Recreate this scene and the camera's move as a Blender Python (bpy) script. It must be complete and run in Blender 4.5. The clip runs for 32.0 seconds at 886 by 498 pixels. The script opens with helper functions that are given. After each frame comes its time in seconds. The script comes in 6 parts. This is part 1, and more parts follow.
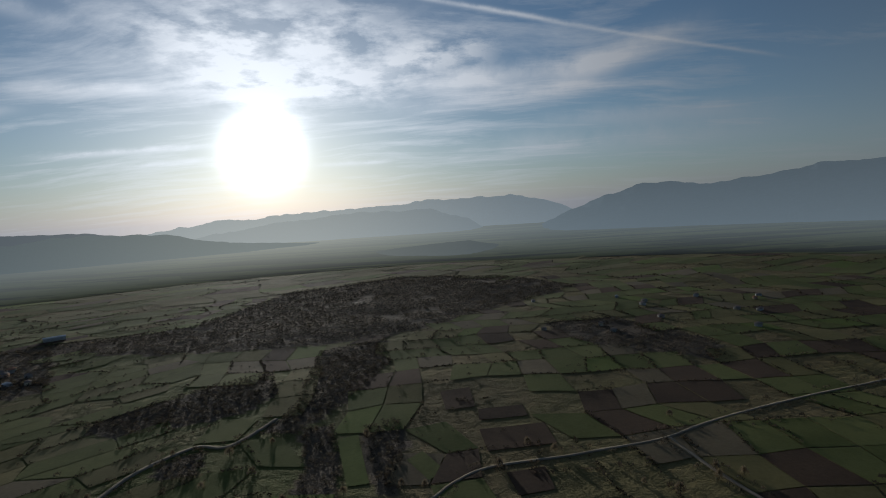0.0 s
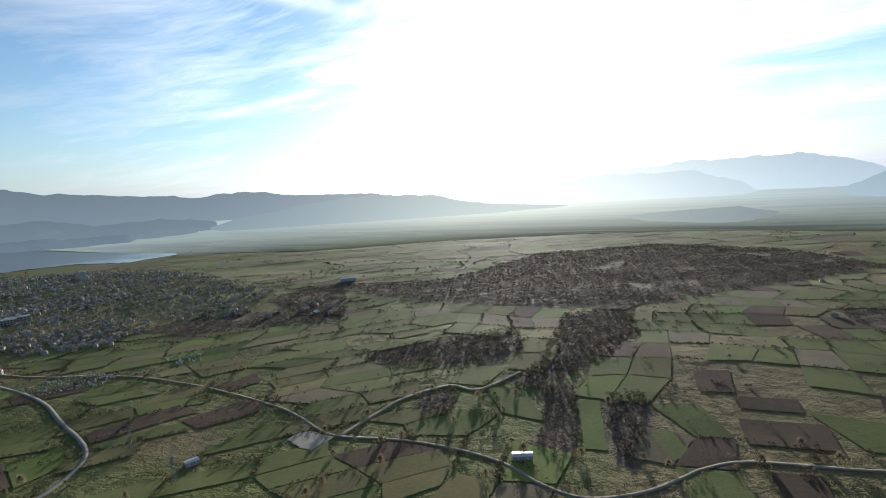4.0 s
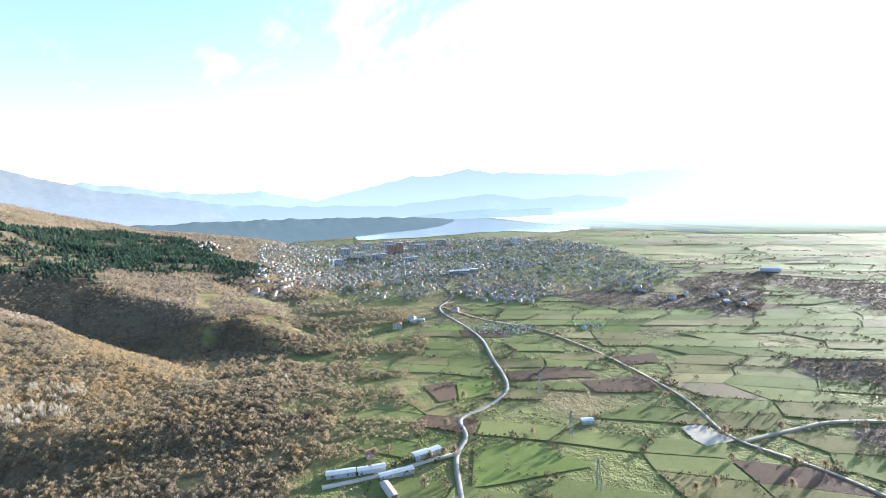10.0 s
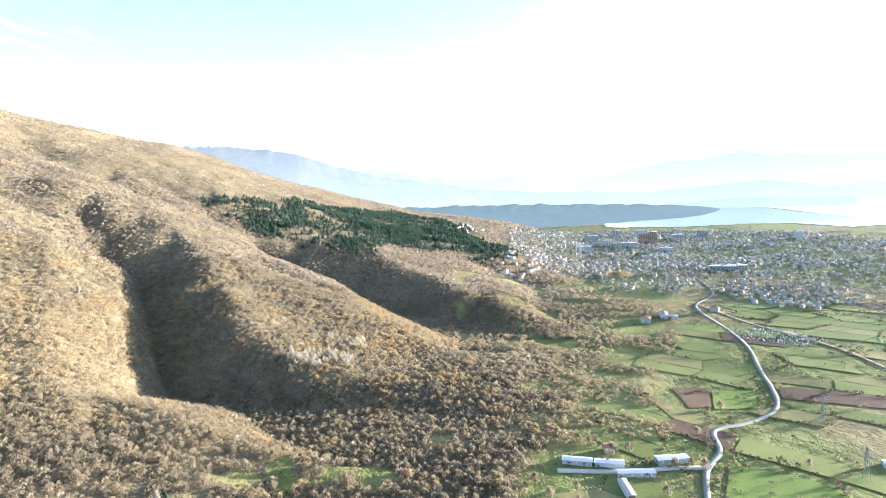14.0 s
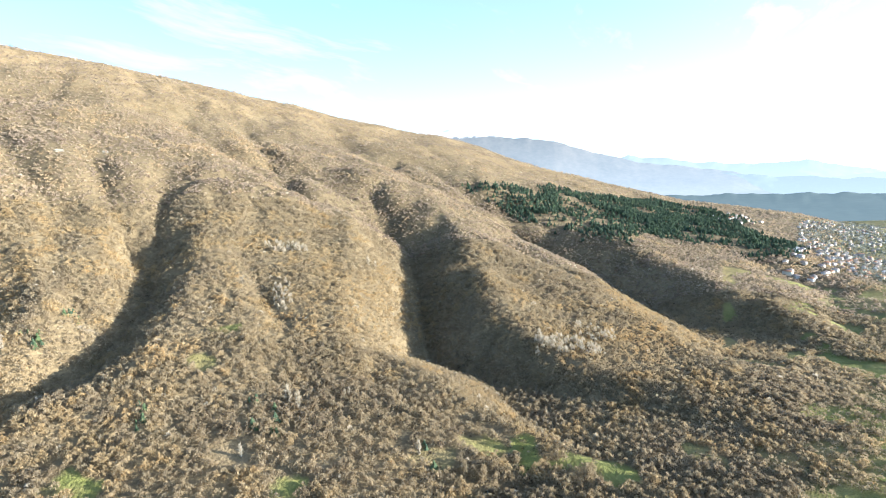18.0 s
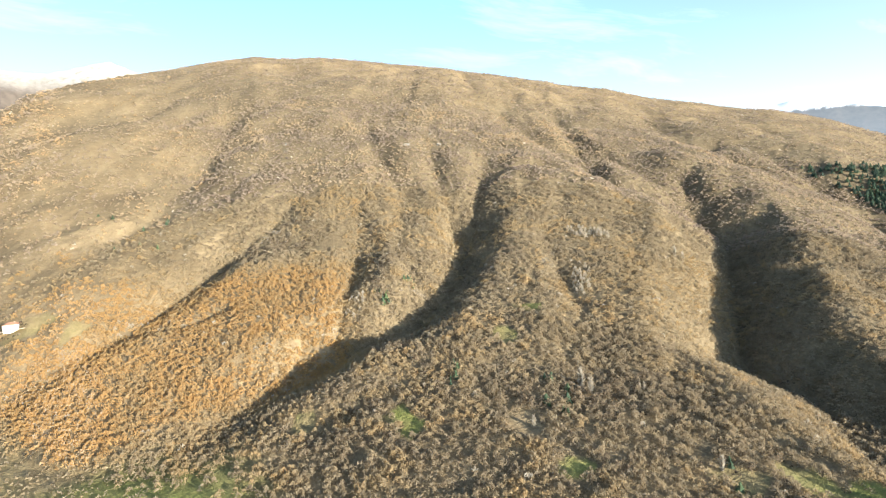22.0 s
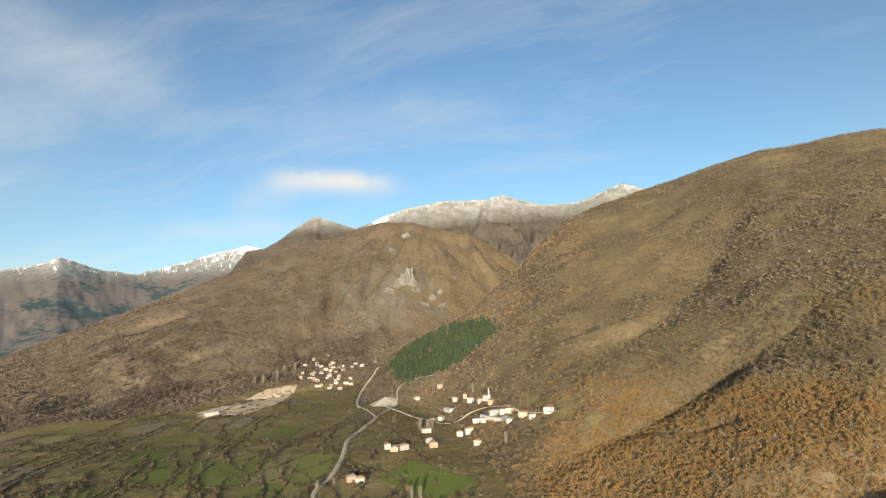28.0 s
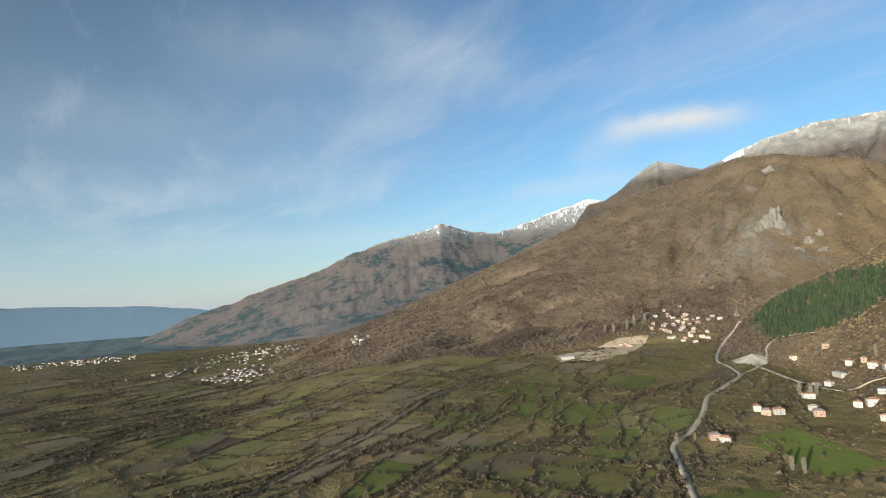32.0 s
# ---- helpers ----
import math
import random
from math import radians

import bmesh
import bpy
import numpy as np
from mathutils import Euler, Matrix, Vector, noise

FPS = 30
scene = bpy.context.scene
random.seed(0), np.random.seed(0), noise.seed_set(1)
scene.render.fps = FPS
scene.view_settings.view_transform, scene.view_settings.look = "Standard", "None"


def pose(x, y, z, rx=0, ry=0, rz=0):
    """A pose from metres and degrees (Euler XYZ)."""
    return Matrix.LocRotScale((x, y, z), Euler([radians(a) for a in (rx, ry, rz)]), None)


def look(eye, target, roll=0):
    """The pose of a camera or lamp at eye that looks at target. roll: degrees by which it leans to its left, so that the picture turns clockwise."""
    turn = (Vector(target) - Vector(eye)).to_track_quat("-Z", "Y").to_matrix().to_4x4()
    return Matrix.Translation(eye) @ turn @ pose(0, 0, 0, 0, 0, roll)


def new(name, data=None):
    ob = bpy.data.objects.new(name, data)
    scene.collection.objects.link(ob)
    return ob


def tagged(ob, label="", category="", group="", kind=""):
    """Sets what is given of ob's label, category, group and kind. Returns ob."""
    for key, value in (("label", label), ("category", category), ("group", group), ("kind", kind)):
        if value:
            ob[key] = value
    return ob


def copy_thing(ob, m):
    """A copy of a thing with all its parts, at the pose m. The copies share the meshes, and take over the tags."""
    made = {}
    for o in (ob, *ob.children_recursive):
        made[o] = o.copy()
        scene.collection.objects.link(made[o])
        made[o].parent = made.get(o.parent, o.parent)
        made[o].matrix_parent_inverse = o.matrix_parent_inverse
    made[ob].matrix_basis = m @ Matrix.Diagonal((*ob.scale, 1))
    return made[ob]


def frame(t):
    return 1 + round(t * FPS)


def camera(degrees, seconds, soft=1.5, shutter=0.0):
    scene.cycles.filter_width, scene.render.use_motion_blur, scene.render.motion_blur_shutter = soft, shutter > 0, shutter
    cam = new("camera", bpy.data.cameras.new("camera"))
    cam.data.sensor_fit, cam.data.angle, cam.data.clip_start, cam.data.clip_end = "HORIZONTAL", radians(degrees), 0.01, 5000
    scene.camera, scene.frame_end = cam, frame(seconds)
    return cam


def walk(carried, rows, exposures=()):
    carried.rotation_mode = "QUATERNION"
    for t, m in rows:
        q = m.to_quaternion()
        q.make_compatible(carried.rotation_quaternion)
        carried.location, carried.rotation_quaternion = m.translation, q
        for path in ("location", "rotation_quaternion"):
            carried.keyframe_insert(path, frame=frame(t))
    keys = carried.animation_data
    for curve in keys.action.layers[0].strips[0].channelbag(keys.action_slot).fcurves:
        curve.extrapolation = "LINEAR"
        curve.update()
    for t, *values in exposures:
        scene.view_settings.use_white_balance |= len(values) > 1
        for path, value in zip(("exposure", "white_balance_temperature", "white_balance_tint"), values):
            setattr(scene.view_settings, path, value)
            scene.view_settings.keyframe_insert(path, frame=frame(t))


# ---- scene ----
cam = camera(78.6, 32.0, soft=1.0)
# seconds, heading (counter-clockwise), pitch; the gimbal hangs 3.4 degrees out of level all along
EYE_Z, LEAN = 170.0, 3.43
PATH = [
    (0.0, 0.21, -4.28), (0.5, 3.40, -4.24), (1.0, 6.68, -4.37), (1.5, 10.07, -6.10), (2.0, 13.19, -6.68), (2.5, 16.31, -6.66),
    (3.0, 19.35, -6.66), (3.5, 22.65, -6.67), (5.5, 37.57, -6.55), (6.0, 41.44, -6.51), (6.5, 44.84, -6.49), (7.0, 48.20, -6.49),
    (7.5, 51.56, -6.49), (8.0, 54.97, -6.49), (8.5, 58.40, -6.45), (9.0, 61.69, -6.45), (9.5, 64.87, -6.44), (10.0, 67.80, -6.42),
    (10.5, 70.85, -6.43), (11.0, 74.04, -6.44), (11.5, 77.26, -6.44), (12.0, 80.53, -6.43), (12.5, 83.82, -6.41), (13.0, 87.15, -6.41),
    (13.5, 90.56, -6.37), (14.0, 93.74, -6.35), (14.5, 97.08, -6.30), (16.5, 110.36, -6.17), (17.0, 113.87, -6.16), (17.5, 117.12, -6.15),
    (18.0, 120.14, -6.14), (18.5, 123.29, -6.13), (19.0, 126.75, -6.09), (19.5, 130.57, -6.04), (20.0, 134.64, -5.96), (20.5, 138.50, -5.90),
    (21.0, 142.72, -5.83), (21.5, 147.01, -5.79), (22.0, 151.43, -5.74), (22.5, 155.84, -5.67), (23.0, 159.85, -5.65), (23.5, 163.55, -2.83),
    (24.0, 167.38, -1.21), (24.5, 171.18, -1.20), (26.5, 185.50, 8.10), (27.0, 190.09, 8.09), (27.5, 195.99, 8.15), (28.0, 201.28, 8.22),
    (28.5, 205.94, 6.51), (29.0, 210.29, 6.54), (29.5, 214.34, 6.55), (30.0, 218.48, 5.18), (30.5, 222.55, 5.18), (31.0, 226.80, 5.21),
    (31.5, 231.73, 5.23), (32.0, 236.63, 5.24),
]
EXPO = [(0.0, -1.25, 6000, 9), (2.0, -0.55, 6000, 9), (3.5, 0.25, 6000, 9), (5.5, 1.05, 5800, 9), (6.0, 1.25, 5800, 9), (7.0, 1.8, 5750, 10), (8.0, 2.15, 5700, 10), (9.0, 2.52, 5650, 10), (10.0, 2.42, 5650, 10), (11.0, 2.36, 5650, 10), (12.0, 2.58, 5650, 10),
        (13.0, 2.8, 5700, 10), (14.0, 2.85, 5750, 10), (17.0, 2.72, 5900, 9), (18.0, 2.52, 5950, 8), (19.0, 2.66, 6050, 8), (20.0, 2.64, 6100, 8), (22.0, 2.2, 6350, 9), (23.5, 1.85, 6900, 11),
        (24.5, 1.66, 7050, 11), (26.5, 1.08, 7200, 9), (28.0, 0.88, 7150, 8), (31.0, 0.9, 6950, 7), (32.0, 0.72, 6500, 6)]
walk(cam, [(t, pose(0, 0, EYE_Z, 90 + p, LEAN, yw)) for t, yw, p in PATH], EXPO)

# ---------- sun, sky ----------
SUN_AZ, SUN_EL = 18.1, 6.8
sun_dir = Vector((-math.sin(radians(SUN_AZ)) * math.cos(radians(SUN_EL)),
                  math.cos(radians(SUN_AZ)) * math.cos(radians(SUN_EL)), math.sin(radians(SUN_EL))))
sun = new("sun", bpy.data.lights.new("sun", "SUN"))
sun.data.energy, sun.data.angle, sun.data.color = 4.8, radians(0.6), (1.0, 0.92, 0.80)
sun.matrix_world = look(sun_dir * 500, (0, 0, 0))


class Nodes:
    """Short hand for a node tree."""

    def __init__(self, tree):
        self.t = tree
        self.t.nodes.clear()

    def n(self, kind, ins=None, **props):
        node = self.t.nodes.new(kind)
        for k, v in props.items():
            setattr(node, k, v)
        for k, v in (ins or {}).items():
            if isinstance(v, bpy.types.NodeSocket):
                self.t.links.new(v, node.inputs[k])
            else:
                node.inputs[k].default_value = v
        return node

    def math(self, op, a, b=0.0, clamp=False):
        return self.n("ShaderNodeMath", {0: a, 1: b}, operation=op, use_clamp=clamp).outputs[0]

    def ramp(self, fac, stops):
        node = self.n("ShaderNodeValToRGB", {0: fac})
        el = node.color_ramp.elements
        while len(el) < len(stops):
            el.new(0.5)
        for e, (p, c) in zip(el, stops):
            e.position, e.color = p, (*c, 1.0)
        return node.outputs[0]

    def mix(self, fac, a, b, blend="MIX"):
        node = self.n("ShaderNodeMix", {0: fac, 6: a if not isinstance(a, tuple) else (*a, 1.0)[:4],
                                        7: b if not isinstance(b, tuple) else (*b, 1.0)[:4]}, data_type="RGBA", blend_type=blend)
        return node.outputs[2]

    def noise(self, vec, scale, detail=4.0, rough=0.55):
        return self.n("ShaderNodeTexNoise", {"Vector": vec, "Scale": scale, "Detail": detail, "Roughness": rough}).outputs[0]


def make_world():
    world = bpy.data.worlds.new("sky")
    world.use_nodes = True
    scene.world = world
    g = Nodes(world.node_tree)
    sky = g.n("ShaderNodeTexSky", sky_type="NISHITA", sun_disc=False, sun_elevation=radians(SUN_EL),
              sun_rotation=radians(-SUN_AZ), altitude=700.0, air_density=1.0, dust_density=0.35, ozone_density=2.8)
    way = g.n("ShaderNodeTexCoord").outputs["Generated"]
    sep = g.n("ShaderNodeSeparateXYZ", {0: way})
    # thin cirrus on a sheet high above: project the direction on a plane
    up = g.math("MAXIMUM", sep.outputs[2], 0.0)
    den = g.math("ADD", up, 0.10)
    px, py = g.math("DIVIDE", sep.outputs[0], den), g.math("DIVIDE", sep.outputs[1], den)
    flat = g.n("ShaderNodeCombineXYZ", {0: px, 1: py, 2: 0.0}).outputs[0]
    warp = g.n("ShaderNodeTexNoise", {"Vector": flat, "Scale": 0.35, "Detail": 3.0}).outputs[1]
    bent = g.n("ShaderNodeVectorMath", {0: flat, 1: g.n("ShaderNodeVectorMath", {0: warp, 3: 1.6}, operation="SCALE").outputs[0]}, operation="ADD").outputs[0]
    turned = g.n("ShaderNodeMapping", {0: bent, "Rotation": (0, 0, radians(28)), "Scale": (0.7, 2.3, 1.0)}).outputs[0]
    streak = g.noise(turned, 1.1, 9.0, 0.66)
    mass = g.noise(flat, 0.42, 3.0, 0.5)
    # more cloud about the sun, less behind the camera
    toward = g.n("ShaderNodeVectorMath", {0: way, 1: tuple(sun_dir)}, operation="DOT_PRODUCT").outputs[1]
    bias = g.n("ShaderNodeMapRange", {0: toward, 1: 0.3, 2: 1.0, 3: 0.0, 4: 0.05}).outputs[0]
    both = g.math("ADD", g.math("MULTIPLY", streak, 0.7), g.math("MULTIPLY", mass, 0.42))
    cloud = g.n("ShaderNodeMapRange", {0: g.math("ADD", both, bias), 1: 0.585, 2: 0.86, 3: 0.0, 4: 1.0}).outputs[0]
    fade = g.n("ShaderNodeMapRange", {0: sep.outputs[2], 1: -0.01, 2: 0.10, 3: 0.25, 4: 1.0}).outputs[0]
    cloud = g.math("MULTIPLY", cloud, fade, True)
    cloud = g.math("MULTIPLY", cloud, g.n("ShaderNodeMapRange", {0: toward, 1: 0.0, 2: 0.85, 3: 0.42, 4: 0.9}).outputs[0])
    # trails and single clouds, by heading and height
    def toward_of(az, el):
        a, e = radians(az), radians(el)
        return Vector((-math.sin(a) * math.cos(e), math.cos(a) * math.cos(e), math.sin(e)))

    def trace(a, b, wide, strength, ragged):
        """A long thin cloud from one direction to another."""
        d0, d1 = toward_of(*a), toward_of(*b)
        n, m = d0.cross(d1).normalized(), (d0 + d1).normalized()
        u = n.cross(m)
        half = abs(d0.dot(u))
        off = g.n("ShaderNodeVectorMath", {0: way, 1: tuple(n)}, operation="DOT_PRODUCT").outputs[1]
        run = g.n("ShaderNodeVectorMath", {0: way, 1: tuple(u)}, operation="DOT_PRODUCT").outputs[1]
        front = g.math("GREATER_THAN", g.n("ShaderNodeVectorMath", {0: way, 1: tuple(m)}, operation="DOT_PRODUCT").outputs[1], 0.5)
        fray = g.noise(way, ragged, 5.0, 0.65)
        off = g.math("ADD", off, g.math("MULTIPLY", g.math("SUBTRACT", fray, 0.5), wide * 1.6))
        q = g.math("ADD", g.math("POWER", g.math("ABSOLUTE", g.math("DIVIDE", off, wide)), 2.0), g.math("POWER", g.math("ABSOLUTE", g.math("DIVIDE", run, half)), 4.0))
        body = g.math("MULTIPLY", g.math("POWER", 2.718, g.math("MULTIPLY", q, -1.0)), front)
        grain = g.n("ShaderNodeMapRange", {0: fray, 1: 0.32, 2: 0.6, 3: 0.45, 4: 1.0}).outputs[0]
        if wide > 0.022 and strength > 0.6:
            puff = g.noise(g.n("ShaderNodeVectorMath", {0: way, 1: (1.0, 1.0, 2.6)}, operation="MULTIPLY").outputs[0], ragged * 1.7, 8.0, 0.6)
            grain = g.n("ShaderNodeMapRange", {0: puff, 1: 0.40, 2: 0.58, 3: 0.06, 4: 1.0}).outputs[0]
        return g.math("MULTIPLY", g.math("MULTIPLY", body, grain), strength)

    for a, b, wide, strength, ragged in TRACES:
        cloud = g.math("ADD", cloud, trace(a, b, wide, strength, ragged), True)
    # bright aureole of a low sun in thin cloud
    glow1 = g.math("POWER", g.math("MAXIMUM", toward, 0.0), 950.0)
    glow2 = g.math("POWER", g.math("MAXIMUM", toward, 0.0), 40.0)
    glow3 = g.math("POWER", g.math("MAXIMUM", toward, 0.0), 7.0)
    glow = g.math("ADD", g.math("ADD", g.math("MULTIPLY", glow1, 8.0), g.math("MULTIPLY", glow2, 0.7)), g.math("MULTIPLY", glow3, 0.16))
    skyc = g.n("ShaderNodeVectorMath", {0: sky.outputs[0], 3: SKY_GAIN}, operation="SCALE").outputs[0]
    cloudlight = g.math("ADD", g.math("MULTIPLY", glow3, 1.35), 0.50)
    cloudcol = g.n("ShaderNodeVectorMath", {0: (0.92, 0.95, 1.0), 3: cloudlight}, operation="SCALE").outputs[0]
    # pale air over the horizon
    air = g.math("MULTIPLY", g.math("POWER", g.math("SUBTRACT", 1.0, up), 13.0), 0.84)
    airlight = g.math("ADD", g.math("MULTIPLY", glow3, 0.6), 0.36)
    aircol = g.n("ShaderNodeVectorMath", {0: (0.82, 0.93, 1.12), 3: airlight}, operation="SCALE").outputs[0]
    # thin high veil: the blue pales on the sunward half of the sky
    grey = g.n("ShaderNodeRGBToBW", {0: skyc}).outputs[0]
    pale = g.n("ShaderNodeVectorMath", {0: (0.92, 0.99, 1.08), 3: grey}, operation="SCALE").outputs[0]
    veil = g.math("MULTIPLY", g.n("ShaderNodeMapRange", {0: toward, 1: -0.85, 2: -0.05, 3: 0.0, 4: 0.46}).outputs[0], g.n("ShaderNodeMapRange", {0: toward, 1: 0.48, 2: 0.86, 3: 1.0, 4: 0.0}).outputs[0])
    skyc = g.mix(veil, skyc, pale)
    skyc = g.mix(air, skyc, aircol)
    base = g.mix(cloud, skyc, cloudcol)
    halo = g.n("ShaderNodeVectorMath", {0: (1.0, 0.96, 0.88), 3: glow}, operation="SCALE").outputs[0]
    total = g.n("ShaderNodeVectorMath", {0: base, 1: halo}, operation="ADD").outputs[0]
    back = g.n("ShaderNodeBackground", {0: total, 1: 1.0})
    g.n("ShaderNodeOutputWorld", {0: back.outputs[0]})


# from, to (heading, height), half width, strength, raggedness
TRACES = [((8, 22), (-15.9, 16.4), 0.004, 0.8, 14), ((-15.9, 16.4), (-31, 11.7), 0.003, 0.55, 14), ((36, 6.3), (23, 7.3), 0.005, 0.7, 20),
          ((31, 5.4), (23, 5.9), 0.004, 0.6, 20), ((13, 5.2), (6, 5.2), 0.004, 0.5, 20), ((49, 7.7), (38, 10.1), 0.008, 0.55, 14), ((56, 7.8), (46, 10.4), 0.016, 0.45, 10),
          ((38, 11.7), (26, 12.3), 0.012, 0.6, 12), ((44, 19), (33.5, 17.4), 0.012, 0.5, 12), ((3, 10.2), (-18, 11.0), 0.014, 0.5, 10), ((2, 12.5), (-17, 13.1), 0.02, 0.85, 9),
          ((30, 17.0), (2, 16.0), 0.06, 1.0, 6), ((25, 13.0), (4, 12.6), 0.035, 0.95, 8), ((6, 14.2), (-6, 16.2), 0.03, 0.85, 8), ((-12, 11.6), (-25, 15.2), 0.022, 0.7, 9),
          ((-4, 5.6), (-32, 5.4), 0.022, 0.45, 9), ((-10, 8.2), (-31, 7.2), 0.016, 0.4, 10), ((22, 19), (15, 8), 0.05, 0.75, 7),
          ((219, 15.6), (205.5, 15.1), 0.021, 0.58, 5), ((217, 16.2), (206.5, 15.4), 0.016, 0.55, 5), ((229, 10.2), (212, 11.2), 0.018, 0.35, 7), ((222, 13.0), (216, 15.5), 0.03, 0.3, 6),
          ((243, 26.5), (226, 21.5), 0.045, 0.22, 5), ((262, 24.5), (236, 26), 0.06, 0.18, 5), ((276, 17), (236, 18), 0.06, 0.16, 6), ((276, 10.5), (240, 13.4), 0.035, 0.16, 7), ((222, 21), (194, 21.4), 0.045, 0.22, 5),
          ((270, 6.0), (236, 7.0), 0.02, 0.2, 6)]
SKY_GAIN = 0.142
make_world()


# ---------- materials ----------
def direction(g, a, b):
    return g.n("ShaderNodeVectorMath", {0: a, 1: b}, operation="DOT_PRODUCT").outputs[1]


def material(name, shade):
    m = bpy.data.materials.new(name)
    m.use_nodes = True
    g = Nodes(m.node_tree)
    ins = shade(g)
    bump = ins.pop("bump", None)
    if bump is not None:
        ins["Normal"] = g.n("ShaderNodeBump", {"Height": bump[0], "Strength": bump[1], "Distance": bump[2]}).outputs[0]
    thin, fleece = ins.pop("thin", 0.0), ins.pop("soft", 0.42)
    b = g.n("ShaderNodeBsdfPrincipled", ins)
    if thin:
        soft = g.n("ShaderNodeBsdfTranslucent", {"Color": ins["Base Color"]})
        b = g.n("ShaderNodeMixShader", {0: fleece, 1: b.outputs[0], 2: soft.outputs[0]})
        b = g.n("ShaderNodeMixShader", {0: thin, 1: b.outputs[0], 2: g.n("ShaderNodeBsdfTransparent").outputs[0]})
    g.n("ShaderNodeOutputMaterial", {0: b.outputs[0]})
    return m


def two_tone(name, a, b, scale, fine, rough=0.9, rnd=0.0, metal=0.0, bump=0.0):
    """A matt surface that wanders between two colours, with finer grain and a share of chance from piece to piece."""
    def shade(g):
        p = g.n("ShaderNodeNewGeometry").outputs["Position"]
        f = g.math("ADD", g.math("MULTIPLY", g.noise(p, scale), 0.65), g.math("MULTIPLY", g.noise(p, fine, 3.0), 0.35))
        if rnd:
            r = g.n("ShaderNodeObjectInfo").outputs["Random"]
            f = g.math("ADD", f, g.math("MULTIPLY", g.math("SUBTRACT", r, 0.5), rnd))
        col = g.ramp(f, [(0.3, a), (0.7, b)])
        out = {"Base Color": col, "Roughness": rough, "Metallic": metal, "Specular IOR Level": 0.5 if rough < 0.7 else 0.03}
        if bump:
            out["bump"] = (g.noise(p, fine, 4.0), 0.5, bump)
        return out
    return material(name, shade)


# ---------- lie of the land ----------
def lattice(ix, iy, seed):
    h = (ix.astype(np.int64) * 374761393 + iy.astype(np.int64) * 668265263 + seed * 1442695041) & 0x7FFFFFFF
    h = ((h ^ (h >> 13)) * 1274126177) & 0x7FFFFFFF
    return ((h ^ (h >> 16)) & 0xFFFF) / 65535.0


def vnoise(x, y, seed=0):
    ix, iy = np.floor(x), np.floor(y)
    fx, fy = x - ix, y - iy
    fx, fy = fx * fx * (3 - 2 * fx), fy * fy * (3 - 2 * fy)
    a, b = lattice(ix, iy, seed), lattice(ix + 1, iy, seed)
    c, d = lattice(ix, iy + 1, seed), lattice(ix + 1, iy + 1, seed)
    return (a + (b - a) * fx) * (1 - fy) + (c + (d - c) * fx) * fy


def fbm(x, y, octaves=4, seed=0):
    out, amp, tot = 0, 1.0, 0
    for k in range(octaves):
        out = out + amp * (vnoise(x * 2 ** k, y * 2 ** k, seed + 17 * k) - 0.5)
        tot += amp
        amp *= 0.5
    return out / tot * 2


def table(rows):
    a = np.array(rows, float)
    return lambda az: np.interp(az, a[:, 0], a[:, 1])


def smooth(x, a, b):
    t = np.clip((x - a) / (b - a), 0, 1)
    return t * t * (3 - 2 * t)


def azimuth(x, y):
    """Degrees counter-clockwise from the first heading, -60 to 300."""
    return (np.degrees(np.arctan2(-x, y)) + 60) % 360 - 60


def spot(az, r):
    return -np.sin(np.radians(az)) * r, np.cos(np.radians(az)) * r


# hillside over the town: foot and crest by heading
B_FOOT = table([(60, 900), (68, 720), (72, 600), (76, 500), (80, 400), (84, 335), (92, 315), (100, 300), (110, 268), (120, 240), (130, 225), (140, 225), (150, 240),
                (160, 265), (170, 310), (180, 360), (184, 385), (190, 430), (195, 520), (198, 640), (200, 780), (204, 950), (208, 1000), (212, 1060)])
B_CREST = table([(60, 1700), (92, 1750), (120, 1750), (150, 1650), (170, 1700), (180, 1650), (185, 1520), (190, 1400), (196, 1250), (200, 1180), (204, 1200), (212, 1260)])
B_RISE = table([(60, -8), (70, -7.0), (78, -5.8), (83.5, -4.9), (87, -3.9), (92, -3.0), (96.3, -2.3), (103.5, -0.2), (109.8, 1.7), (112.5, 2.7), (116.3, 4.4),
                (120, 5.6), (123, 6.2), (126.6, 7.2), (131, 8.2), (134.5, 9.4), (139, 10.2), (143, 11.2), (147.6, 12.1), (151, 12.8), (154.5, 13.2),
                (159, 13.7), (163, 14.1), (166, 14.0), (169.4, 14.2), (173, 13.7), (177.5, 12.7), (180.5, 12.3), (185, 11.2), (188, 10.1),
                (190.6, 8.1), (193, 5.6), (196, 3.4), (198.3, 1.6), (199.8, 0.7), (203, -0.5), (205.4, -1.7), (207.2, -2.7), (208.5, -4.2), (212, -7)])
# mountain behind the village
C_FOOT = table([(186, 1500), (200, 1350), (208, 1250), (216, 1200), (224, 1130), (230, 1100), (242, 1060), (250, 1200), (258, 1350), (270, 1500)])
C_CREST = table([(186, 2300), (200, 2250), (216, 2150), (230, 1900), (245, 1700), (258, 1600), (270, 1600)])
C_RISE = table([(186, -1), (192, 5.5), (194.7, 7.7), (198, 9.6), (201.5, 10.5), (204.2, 11.2), (207, 11.4), (210, 10.6), (213, 9.7), (216.7, 9.1), (220, 7.5),
                (223.6, 6.1), (229.6, 3.7), (235.6, 1.4), (241.6, -0.9), (245, -2.1), (249.7, -3.8), (253, -5.2), (258, -6.2), (270, -6.2)])


def far_reach(r):
    """Beyond three kilometres the plain is drawn together, so that its far edge lies within sight."""
    return np.where(r < 3000, r, 3000 + (r - 3000) * (1 + ((r - 3000) / 1400.0) ** 2))


